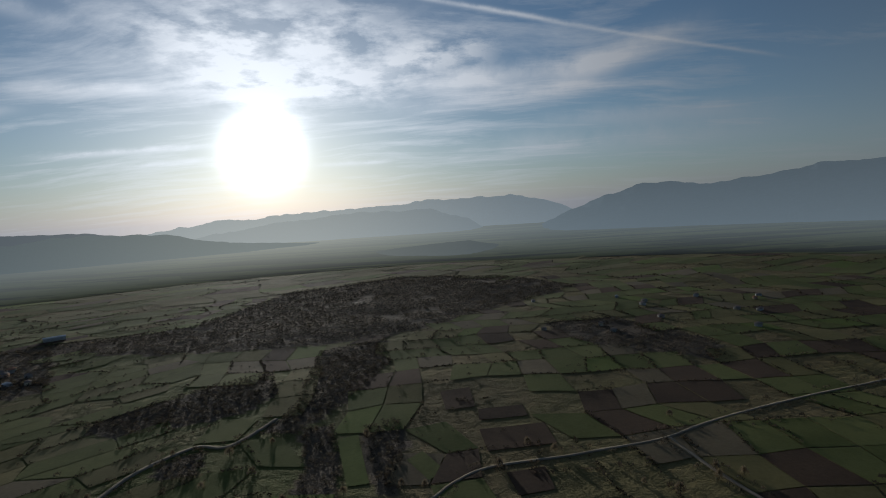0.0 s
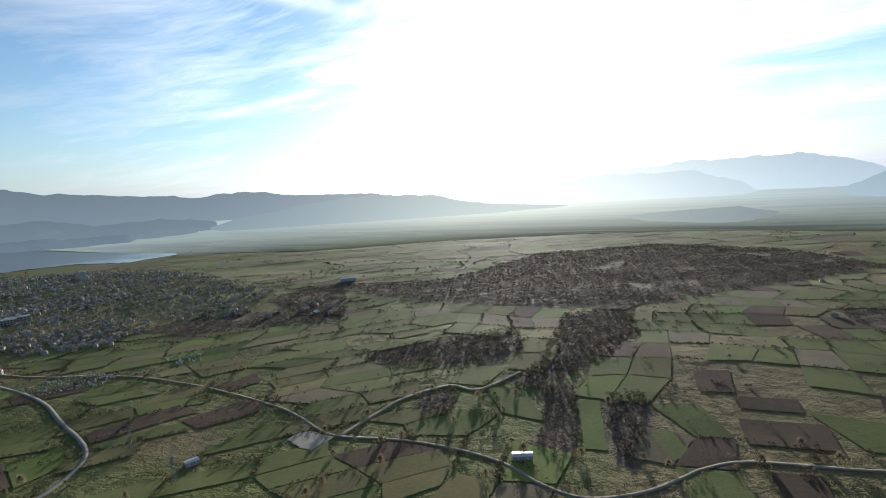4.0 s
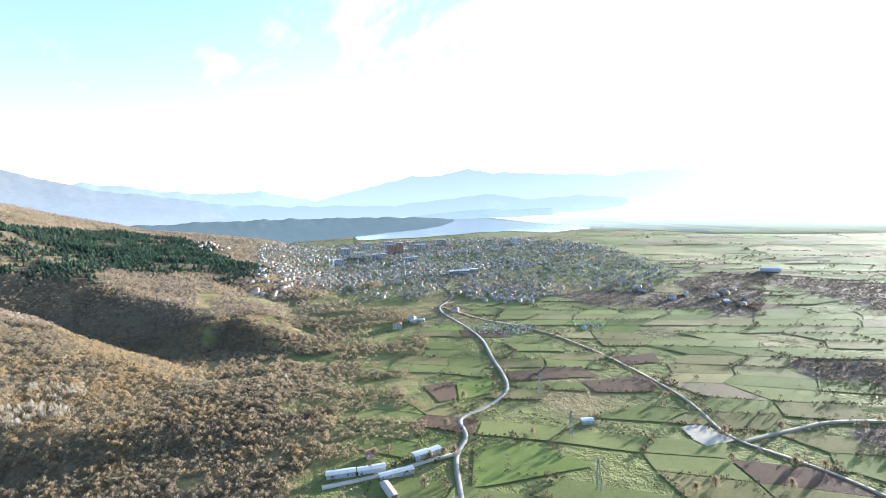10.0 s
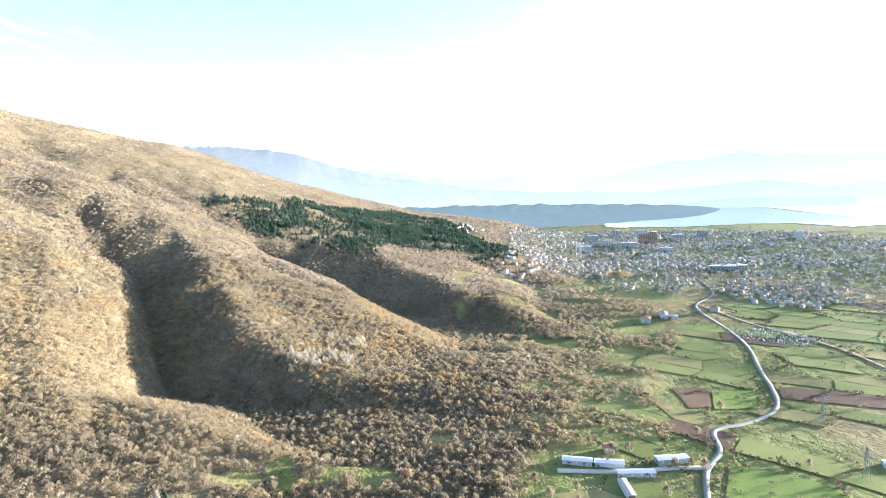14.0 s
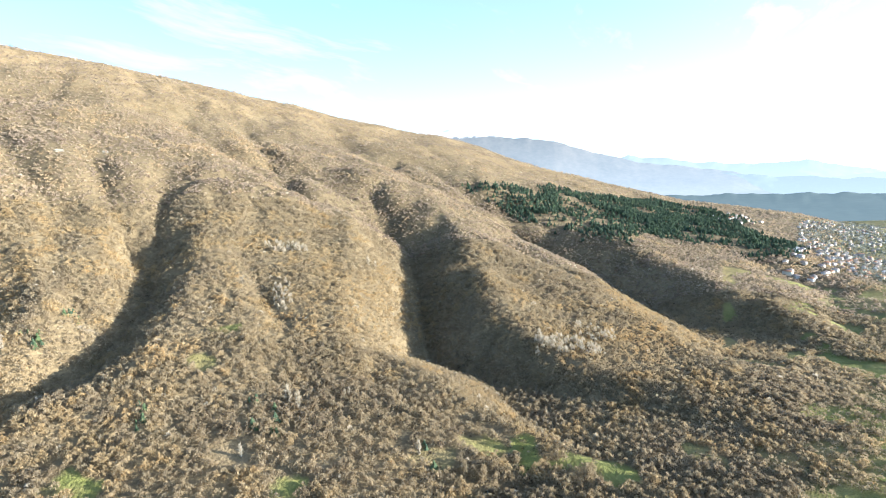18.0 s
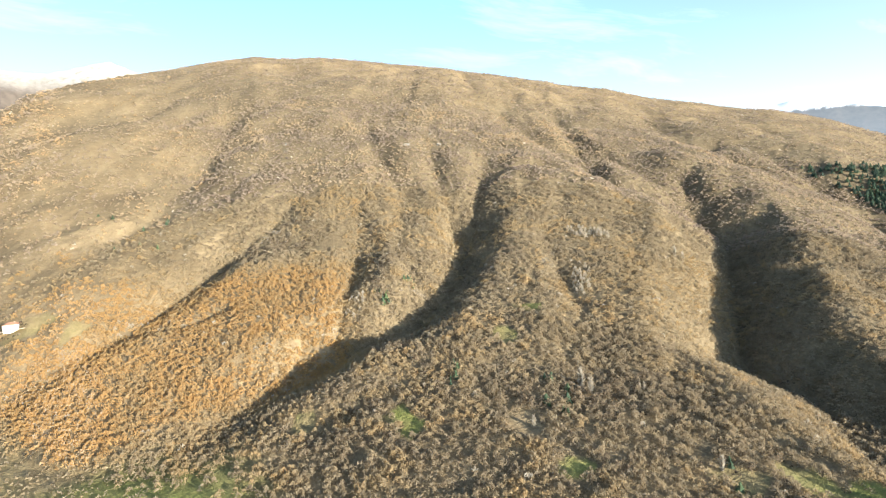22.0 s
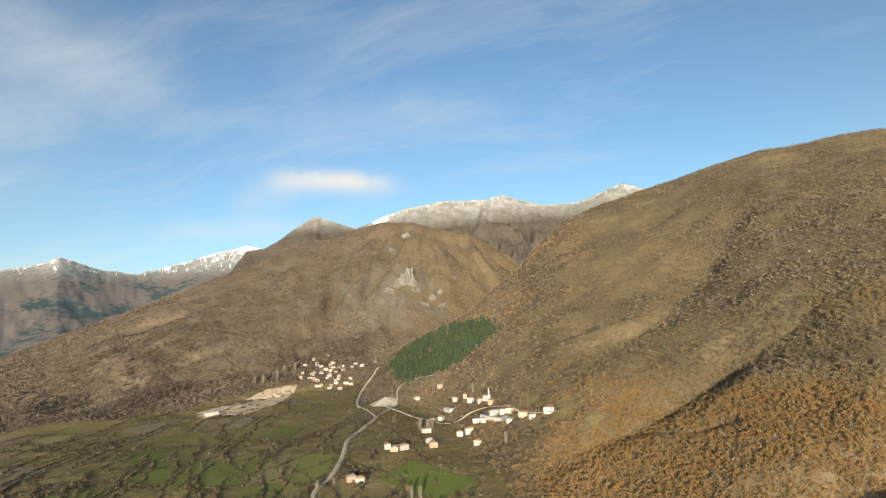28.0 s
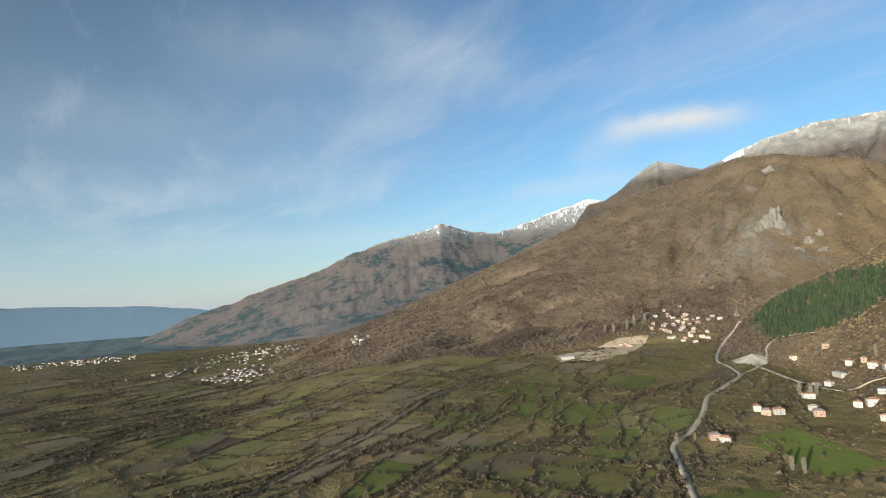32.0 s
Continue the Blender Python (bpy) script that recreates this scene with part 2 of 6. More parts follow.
def plain_z(x, y):
    r = np.hypot(x, y)
    az = azimuth(x, y)
    z = EYE_Z * (1 - r / far_reach(r))
    rough = 2.2 * fbm(x / 90, y / 90, 3, 5) + 5.0 * fbm(x / 330, y / 330, 2, 9)
    z = z + rough * smooth(r, 120, 420) * (1 - smooth(r, 1400, 2200))
    # the land climbs gently towards the village
    lift = smooth(az, 183, 196) * (1 - smooth(az, 236, 262))
    z = z + lift * 0.06 * np.clip(r - 330, 0, 1500)
    return z


def trail(*pairs):
    return [tuple(float(v) for v in spot(a, r)) for a, r in pairs]


# ravines of the hillside: way down, depth, half width
RAVINES = [
    (trail((136, 1000), (130, 905), (124.2, 800), (123.3, 660), (122.7, 545), (121.6, 475), (118.5, 430), (113, 392), (105, 362), (97, 338)), 60, 82),
    (trail((146.5, 850), (147.5, 780), (148.6, 670), (151.8, 530), (155.2, 480), (162, 455), (171.5, 425), (181, 390)), 28, 54),
    (trail((166, 760), (168.5, 710), (174, 660), (180, 610), (188, 560), (193, 540)), 20, 50),
    (trail((122, 1200), (118, 1080), (111, 950), (104.2, 850), (99.6, 745), (94, 650), (89, 590), (84, 540)), 44, 90),
    (trail((93, 1050), (84, 860), (81, 690), (77.6, 610)), 14, 70),
    (trail((145, 1150), (139, 960), (134.8, 870), (131, 835), (126.5, 800)), 26, 60),
    (trail((130, 1300), (126, 1150), (120, 1020), (114, 900)), 22, 70),
    (trail((153, 930), (151.9, 800), (150.7, 710), (150.2, 610)), 13, 30),
    (trail((160, 720), (160.6, 610), (161.9, 530), (163.8, 470), (166, 438)), 12, 32),
    (trail((160, 1050), (158.5, 900), (156.5, 780), (154, 690)), 9, 34),
    (trail((172, 1180), (173, 1000), (176, 880), (181, 790), (188, 720)), 12, 48),
    (trail((140, 1250), (138.2, 1080), (136.4, 950), (134.6, 830), (131, 720)), 12, 34),
    (trail((141, 640), (139.8, 560), (138.2, 500), (137, 450)), 7, 24),
]


def side_gullies(main, gap, length, depth, wide, seed):
    """Short gullies that climb both flanks of a ravine."""
    g = np.random.default_rng(seed)
    p, out, k = np.array(main), [], 0
    for a, b in zip(p[1:], p[2:]):
        run = b - a
        n = max(1, int(np.hypot(*run) / gap))
        run = run / np.hypot(*run)
        for i in range(n):
            k += 1
            side = np.array((-run[1], run[0])) * (1 if k % 2 else -1)
            way = side * 0.9 - run * (0.45 + 0.3 * g.random())
            way, long = way / np.hypot(*way), length * (0.6 + 0.7 * g.random())
            foot = a + (b - a) * (i + g.random()) / n
            bend = np.array((-way[1], way[0])) * long * 0.16 * g.normal()
            out.append(([tuple(foot + way * long), tuple(foot + way * long * 0.55 + bend), tuple(foot + way * long * 0.06)], depth * (0.6 + 0.6 * g.random()), wide * (0.75 + 0.4 * g.random())))
    return out


for k, (gap, length, depth, wide) in enumerate(((58, 120, 10, 24), (60, 105, 7.5, 22), (75, 95, 6, 22), (70, 135, 10, 28), (80, 110, 5, 26), (70, 130, 8, 26), (80, 140, 8, 28))):
    RAVINES += side_gullies(RAVINES[k][0], gap, length, depth, wide, 40 + k)

# spur in front of the first ravine: heading, range, height of its crest
SPUR = [(134.2, 490, 53), (131.5, 470, 44), (128.8, 450, 37.5), (124.8, 415, 33.5), (121.5, 385, 27.5), (117.5, 360, 17), (112.6, 335, 10), (108.4, 320, 7), (102.3, 306, 5), (95, 290, 2)]
SPUR_WAY = trail(*[(a, r) for a, r, h in SPUR])


def hill(x, y, foot, crest, rise, seed, fall):
    r, az = np.hypot(x, y), azimuth(x, y)
    f, c = foot(az), crest(az)
    fx, fy = spot(az, f)
    zf = plain_z(fx, fy)
    zc = EYE_Z + c * np.tan(np.radians(rise(az)))
    s = (r - f) / (c - f)
    sc = np.clip(s, 0, 1)
    up = np.clip(zc - zf, 0, None)
    body = up * (0.75 * sc + 0.25 * sc * sc * (3 - 2 * sc))
    ribs = fbm(x / 300, y / 300, 5, seed + 3)
    small = fbm(x / 70, y / 70, 4, seed + 7)
    mid = np.clip(sc * (1 - sc) * 4, 0, 1)
    body = body + mid * np.minimum(up, 260) * 0.10 * ribs + np.minimum(up * 0.05, 7.0) * small * np.clip(4 * sc, 0, 1)
    body = np.where(s > 1, up - (r - c) * fall, body)
    return zf + body, s, up


def distance_to(x, y, pts):
    best = np.full(np.shape(x), 1e9)
    along = np.zeros(np.shape(x))
    n = len(pts) - 1
    for i in range(n):
        (ax, ay), (bx, by) = pts[i], pts[i + 1]
        dx, dy = bx - ax, by - ay
        t = np.clip(((x - ax) * dx + (y - ay) * dy) / (dx * dx + dy * dy), 0, 1)
        d = np.hypot(x - ax - t * dx, y - ay - t * dy)
        along = np.where(d < best, (i + t) / n, along)
        best = np.minimum(best, d)
    return best, along


def land(x, y):
    """Height of the ground."""
    whole = np.shape(x)
    x, y = np.atleast_1d(np.asarray(x, float)), np.atleast_1d(np.asarray(y, float))
    z = plain_z(x, y)
    az = azimuth(x, y)
    bz, bs, bu = hill(x, y, B_FOOT, B_CREST, B_RISE, 21, 0.12)
    inb = (az > 62) & (az < 211.9) & (bs > 0)
    # shallow gullies that fan out from the summit
    tx, ty = spot(150, 2100)
    fan = np.degrees(np.arctan2(y - ty, x - tx))
    furrow = 1 - np.abs(fbm(fan / 5.5 + 0.6 * fbm(x / 180, y / 180, 2, 15), np.hypot(x - tx, y - ty) / 600, 4, 76)) * 3.2
    bz = bz - np.clip(np.minimum(bu * 0.03, 5.5), 0, None) * np.clip(furrow, 0, 1) * smooth(bs, 0.1, 0.3) * (1 - smooth(bs, 0.84, 0.98))
    for pts, depth, wide in RAVINES:
        q = np.array(pts)
        near = (x > q[:, 0].min() - wide) & (x < q[:, 0].max() + wide) & (y > q[:, 1].min() - wide) & (y < q[:, 1].max() + wide) & (bs > 0)
        if near.any():
            d, t = distance_to(x[near], y[near], pts)
            bz[near] -= depth * np.clip(1 - d / wide, 0, 1) ** 1.25 * np.sin(np.pi * np.clip(t * 0.92 + 0.06, 0, 1)) ** 0.7
    d, t = distance_to(x, y, SPUR_WAY)
    crest = np.interp(t * (len(SPUR) - 1), np.arange(len(SPUR)), [h for a, r, h in SPUR])
    # steep to the ravine, a gentle shelf on the side of the valley
    k = np.clip((t * (len(SPUR) - 1)).astype(int), 0, len(SPUR) - 2)
    way = np.array(SPUR_WAY)
    ax, ay = way[k, 0], way[k, 1]
    bx, by = way[k + 1, 0], way[k + 1, 1]
    shelf = (bx - ax) * (y - ay) - (by - ay) * (x - ax) < 0
    drop = np.where(shelf, 0.13 * d + 0.0003 * d * d, 0.5 * np.sqrt(d * d + 49) - 3.5)
    nose = crest + 2.5 * fbm(x / 40, y / 40, 3, 14) * smooth(d, 0, 30) - drop
    z = np.where(inb & (bu > 0), np.maximum(z, bz), z)
    z = np.where((d < 270) & (az > 62) & (az < 150), np.maximum(z, nose), z)
    cz, cs, cu = hill(x, y, C_FOOT, C_CREST, C_RISE, 57, 0.1)
    inc = (az > 186) & (az < 270) & (cs > 0) & (cu > 0)
    # gullies that fan out from the summit behind the village
    tx, ty = spot(203, 2500)
    fan, way = np.degrees(np.arctan2(y - ty, x - tx)) % 360, np.hypot(x - tx, y - ty)
    gully = 1 - np.abs(fbm(fan / 9 + 0.9 * fbm(x / 260, y / 260, 2, 5), way / 900, 4, 66)) * 3.2
    rill = 1 - np.abs(fbm(fan / 3.2 + 0.9 * fbm(x / 120, y / 120, 2, 25), way / 420, 3, 68)) * 3.0
    cz = cz - (np.minimum(cu * 0.13, 32) * np.clip(gully, 0, 1) + np.minimum(cu * 0.04, 9) * np.clip(rill, 0, 1)) * smooth(cs, 0.05, 0.3) * (1 - smooth(cs, 0.85, 1.0))
    z = np.where(inc, np.maximum(z, cz), z)
    return z.reshape(whole)


# ---------- ground ----------
def mesh_from(name, verts, faces, mats=(), cover=None, tint=None, flat=True):
    """One mesh out of arrays: verts (n, 3), faces (m, 3 or 4); cover: a colour to each corner point."""
    me = bpy.data.meshes.new(name)
    verts, faces = np.asarray(verts, np.float32), np.asarray(faces, np.int32)
    k = faces.shape[1]
    me.vertices.add(len(verts))
    me.vertices.foreach_set("co", verts.ravel())
    me.loops.add(faces.size)
    me.loops.foreach_set("vertex_index", faces.ravel())
    me.polygons.add(len(faces))
    me.polygons.foreach_set("loop_start", np.arange(0, faces.size, k, dtype=np.int32))
    me.polygons.foreach_set("loop_total", np.full(len(faces), k, np.int32))
    for m in mats:
        me.materials.append(m)
    me.update(calc_edges=True)
    if not flat:
        me.polygons.foreach_set("use_smooth", np.ones(len(faces), bool))
    if cover is not None:
        at = me.color_attributes.new("cover", "FLOAT_COLOR", "POINT")
        at.data.foreach_set("color", np.asarray(cover, np.float32).ravel())
    if tint is not None:
        at = me.attributes.new("tint", "FLOAT", "POINT")
        at.data.foreach_set("value", np.asarray(tint, np.float32))
    return me


def grid_faces(rows, cols, wrap=False):
    i, j = np.meshgrid(np.arange(rows - 1), np.arange(cols if wrap else cols - 1), indexing="ij")
    a, b = i * cols + j, i * cols + (j + 1) % cols
    return np.stack([a, b, b + cols, a + cols], -1).reshape(-1, 4)


PINES_B = trail((118.8, 1116), (115.4, 1160), (112, 1175), (107.7, 1300), (103.6, 1390), (97, 1600), (91.8, 1528), (88.4, 1084), (89.4, 996), (92.6, 1064), (97.3, 1032), (101, 1040),
                (103.6, 955), (106.1, 985), (109.2, 1020), (114.2, 1060))
PINES_C = trail((206.9, 1110), (207.1, 1170), (205.6, 1195), (203.2, 1185), (201, 1165), (198.6, 1130), (196.2, 1050), (195.6, 985), (198.4, 985), (201.6, 1000), (205.3, 1060))
ROCKS_C = trail((211, 1800), (206, 1830), (203, 1800), (200.5, 1640), (203.5, 1560), (208, 1540), (211, 1500), (212.5, 1600))


WOODS = [trail((40.9, 1000), (34, 985), (26.5, 985), (16.2, 1300), (5.4, 1416), (-5.5, 1310), (-13.6, 1112), (-5.5, 912), (2.2, 772), (10.6, 728), (22.5, 756), (36.5, 884)),
         trail((57.8, 808), (50.6, 844), (37.8, 784), (36.8, 712), (45.6, 724), (53.2, 736)),
         trail((37.1, 564), (28.7, 592), (19, 628), (18.5, 544), (22.8, 504), (32.5, 512)),
         trail((14.2, 692), (7.2, 728), (6.7, 608), (10.8, 508), (15, 452), (17.5, 432), (21.2, 444), (16.8, 508)),
         trail((16.3, 440), (13.3, 440), (12.8, 336), (15.4, 312), (17.8, 336)),
         trail((10.2, 428), (6.4, 444), (5.9, 380), (7.5, 320), (9.3, 332)),
         trail((29.8, 432), (25.5, 436), (26.9, 392), (30, 380)),
         trail((41.2, 1012), (37, 930), (37.5, 740), (41.5, 760), (45, 900)),
         trail((-9.5, 784), (-16.3, 812), (-25.8, 692), (-27.8, 612), (-17.3, 632), (-11.7, 684))]


def inside(x, y, poly):
    hit = np.zeros(np.shape(x), bool)
    for (ax, ay), (bx, by) in zip(poly, poly[1:] + poly[:1]):
        if ay != by:
            hit ^= ((ay > y) != (by > y)) & (x < (bx - ax) * (y - ay) / (by - ay) + ax)
    return hit


GLADES = [trail(p[:2])[0] + (p[2],) for p in ((145.9, 430, 15), (157.6, 348, 20), (155.4, 334, 12), (149, 342, 9), (167.5, 371, 10), (138.1, 287, 14), (122, 312, 18), (117.5, 324, 22), (113, 318, 22), (108, 312, 22),
                                                 (103.5, 306, 20), (95, 345, 16), (88, 352, 18), (84, 380, 20), (143, 470, 8), (186.5, 600, 16), (190, 640, 30))]


def glade_edge(x, y, gx, gy):
    """Way from the middle of a clearing, with a ragged rim."""
    return np.hypot(x - gx, y - gy) + 16 * fbm(x / 16, y / 16, 3, 6)


def slope_meadow(x, y, az, r):
    """Grassy clearings low on the slopes beside the town."""
    return (az < 93) & (r > 420) & (r < 900) & (fbm(x / 60 + 0.3 * y / 60, y / 42, 3, 71) > 0.26)


def cover_of(x, y):
    """What grows there: share of wood litter, of rock, of scrub, and of high dry grass."""
    az, r = azimuth(x, y), np.hypot(x, y)
    sb = (r - B_FOOT(az)) / (B_CREST(az) - B_FOOT(az))
    sc = (r - C_FOOT(az)) / (C_CREST(az) - C_FOOT(az))
    near_nose = smooth(az, 84, 92) * (1 - smooth(az, 160, 175)) * 0.12
    wood = np.where((az > 68) & (az < 210), smooth(sb + near_nose, -0.02, 0.05), 0) * smooth(az + 4 * fbm(x / 90, y / 90, 3, 77), 74, 88)
    wood = np.maximum(wood, np.where(az > 186, smooth(sc + 0.1 * fbm(x / 150, y / 150, 3, 8), -0.02, 0.06), 0) * (1 - smooth(az, 246, 256)))
    for gx, gy, gr in GLADES:
        wood = wood * smooth(glade_edge(x, y, gx, gy), gr * 0.45, gr * 0.65)
    wood = np.where(slope_meadow(x, y, az, r), 0.1, wood)
    valley = np.zeros(np.shape(x), bool)
    for poly in WOODS:
        valley |= inside(x + 9 * fbm(x / 30, y / 30, 2, 7), y + 9 * fbm(x / 30, y / 30, 2, 8), poly)
    dry = smooth(sb + 0.25 * fbm(x / 220, y / 220, 3, 3), 0.62, 0.95) * smooth(az, 96, 112) * (1 - smooth(az, 172, 188))
    grass = smooth(az + 5 * fbm(x / 60, y / 60, 3, 38), 168, 184) * (1 - smooth(az, 203, 209)) * (0.5 + 0.7 * fbm(x / 60, y / 60, 4, 39)) * smooth(sb, 0.02, 0.1)
    spur = smooth(az, 156, 162) * (1 - smooth(az, 190, 196)) * smooth(r, 392, 420) * (1 - smooth(r, 560, 680)) * 0.85
    near_slope = smooth(az, 112, 122) * (1 - smooth(az, 168, 178)) * (1 - smooth(r, 390, 470)) * smooth(fbm(x / 22, y / 22, 4, 37), -0.35, 0.35) * 0.8
    dry = np.clip(np.maximum(np.maximum(dry, near_slope), np.maximum(grass, spur)), 0, 1)
    rock = np.where(inside(x + 70 * fbm(x / 90, y / 90, 4, 12), y + 70 * fbm(x / 90, y / 90, 4, 13), ROCKS_C), smooth(fbm(x / 26, y / 26, 5, 11), -0.35, 0.5) * 0.6, 0.0)
    rock = np.maximum(rock, wood * smooth(fbm(x / 40, y / 40, 4, 31), 0.62, 0.85) * 0.55)
    scrub = np.clip(smooth(fbm(x / 120, y / 120, 4, 41), -0.1, 0.45) + 0.9 * smooth(az, 182, 196) + 0.7 * (1 - smooth(az, -5, 20)), 0, 1)
    scrub = scrub * (1 - wood * (1 - smooth(az, 190, 204)))
    wood, scrub = np.where(valley, 1.0, wood), np.where(valley, 1.0, scrub)
    return wood, rock, scrub, dry


def ground_shade(g):
    c = g.n("ShaderNodeVertexColor", layer_name="cover")
    sep = g.n("ShaderNodeSeparateColor", {0: c.outputs[0]})
    p = g.n("ShaderNodeNewGeometry").outputs["Position"]
    n1, n2, n3 = g.noise(p, 0.012, 5.0), g.noise(p, 0.09, 5.0), g.noise(p, 0.6, 4.0)
    v = g.math("ADD", g.math("MULTIPLY", n1, 0.5), g.math("ADD", g.math("MULTIPLY", n2, 0.35), g.math("MULTIPLY", n3, 0.25)))
    grass = g.ramp(v, [(0.35, (0.073, 0.081, 0.023)), (0.5, (0.124, 0.133, 0.039)), (0.62, (0.174, 0.167, 0.057)), (0.75, (0.159, 0.133, 0.057))])
    litter = g.ramp(g.math("ADD", g.math("MULTIPLY", v, 0.6), g.math("MULTIPLY", g.noise(p, 0.22, 6.0, 0.75), 0.45)), [(0.38, (0.056, 0.043, 0.026)), (0.52, (0.112, 0.086, 0.050)), (0.68, (0.178, 0.138, 0.080))])
    stone = g.ramp(g.noise(p, 0.25, 6.0, 0.7), [(0.34, (0.085, 0.077, 0.062)), (0.52, (0.185, 0.17, 0.142)), (0.7, (0.31, 0.295, 0.26))])
    hay = g.ramp(v, [(0.35, (0.094, 0.069, 0.038)), (0.58, (0.186, 0.138, 0.076)), (0.75, (0.285, 0.216, 0.126))])
    scrub = g.ramp(v, [(0.4, (0.140, 0.104, 0.048)), (0.7, (0.290, 0.214, 0.104))])
    mottle = g.math("ADD", g.math("MULTIPLY", g.noise(p, 0.018, 8.0, 0.72), 0.6), g.math("MULTIPLY", g.noise(p, 0.12, 5.0, 0.7), 0.4))
    umber = g.ramp(mottle, [(0.36, (0.060, 0.047, 0.036)), (0.5, (0.142, 0.108, 0.078)), (0.64, (0.235, 0.176, 0.126))])
    litter = g.mix(g.math("MULTIPLY", sep.outputs[2], 0.75), litter, umber)
    col = g.mix(g.math("MULTIPLY", sep.outputs[2], 0.85), grass, scrub)
    col = g.mix(sep.outputs[0], col, litter)
    col = g.mix(c.outputs[1], col, hay)
    col = g.mix(sep.outputs[1], col, stone)
    return {"Base Color": col, "Roughness": 0.95, "Specular IOR Level": 0.08, "bump": (g.math("ADD", g.math("ADD", n3, g.math("MULTIPLY", n2, 2.0)), g.math("MULTIPLY", g.noise(p, 0.03, 6.0, 0.65), 5.0)), 0.7, 1.6)}


M_GROUND = material("ground", ground_shade)


def build_ground():
    az = np.concatenate([np.linspace(-60, 78, 230, endpoint=False), np.linspace(78, 215, 570, endpoint=False), np.linspace(215, 252, 120, endpoint=False), np.linspace(252, 300, 80, endpoint=False)])
    cols = len(az)
    r = np.concatenate([[0.02], np.geomspace(25, 250, 18)[:-1], np.geomspace(250, 2300, 205)[:-1], np.linspace(2300, 4650, 55)])
    A, Rr = np.meshgrid(az, r)
    x, y = spot(A, Rr)
    z = land(x, y)
    wood, rock, scrub, dry = cover_of(x, y)
    v = np.stack([x, y, z], -1).reshape(-1, 3)
    c = np.stack([wood, rock, scrub, dry], -1).reshape(-1, 4)
    ob = new("ground", mesh_from("ground", v, grid_faces(len(r), cols, True), [M_GROUND], cover=c, flat=False))
    return tagged(ob, "broad valley plain rising into brown wooded mountain slopes", "ground", kind="structure")


build_ground()


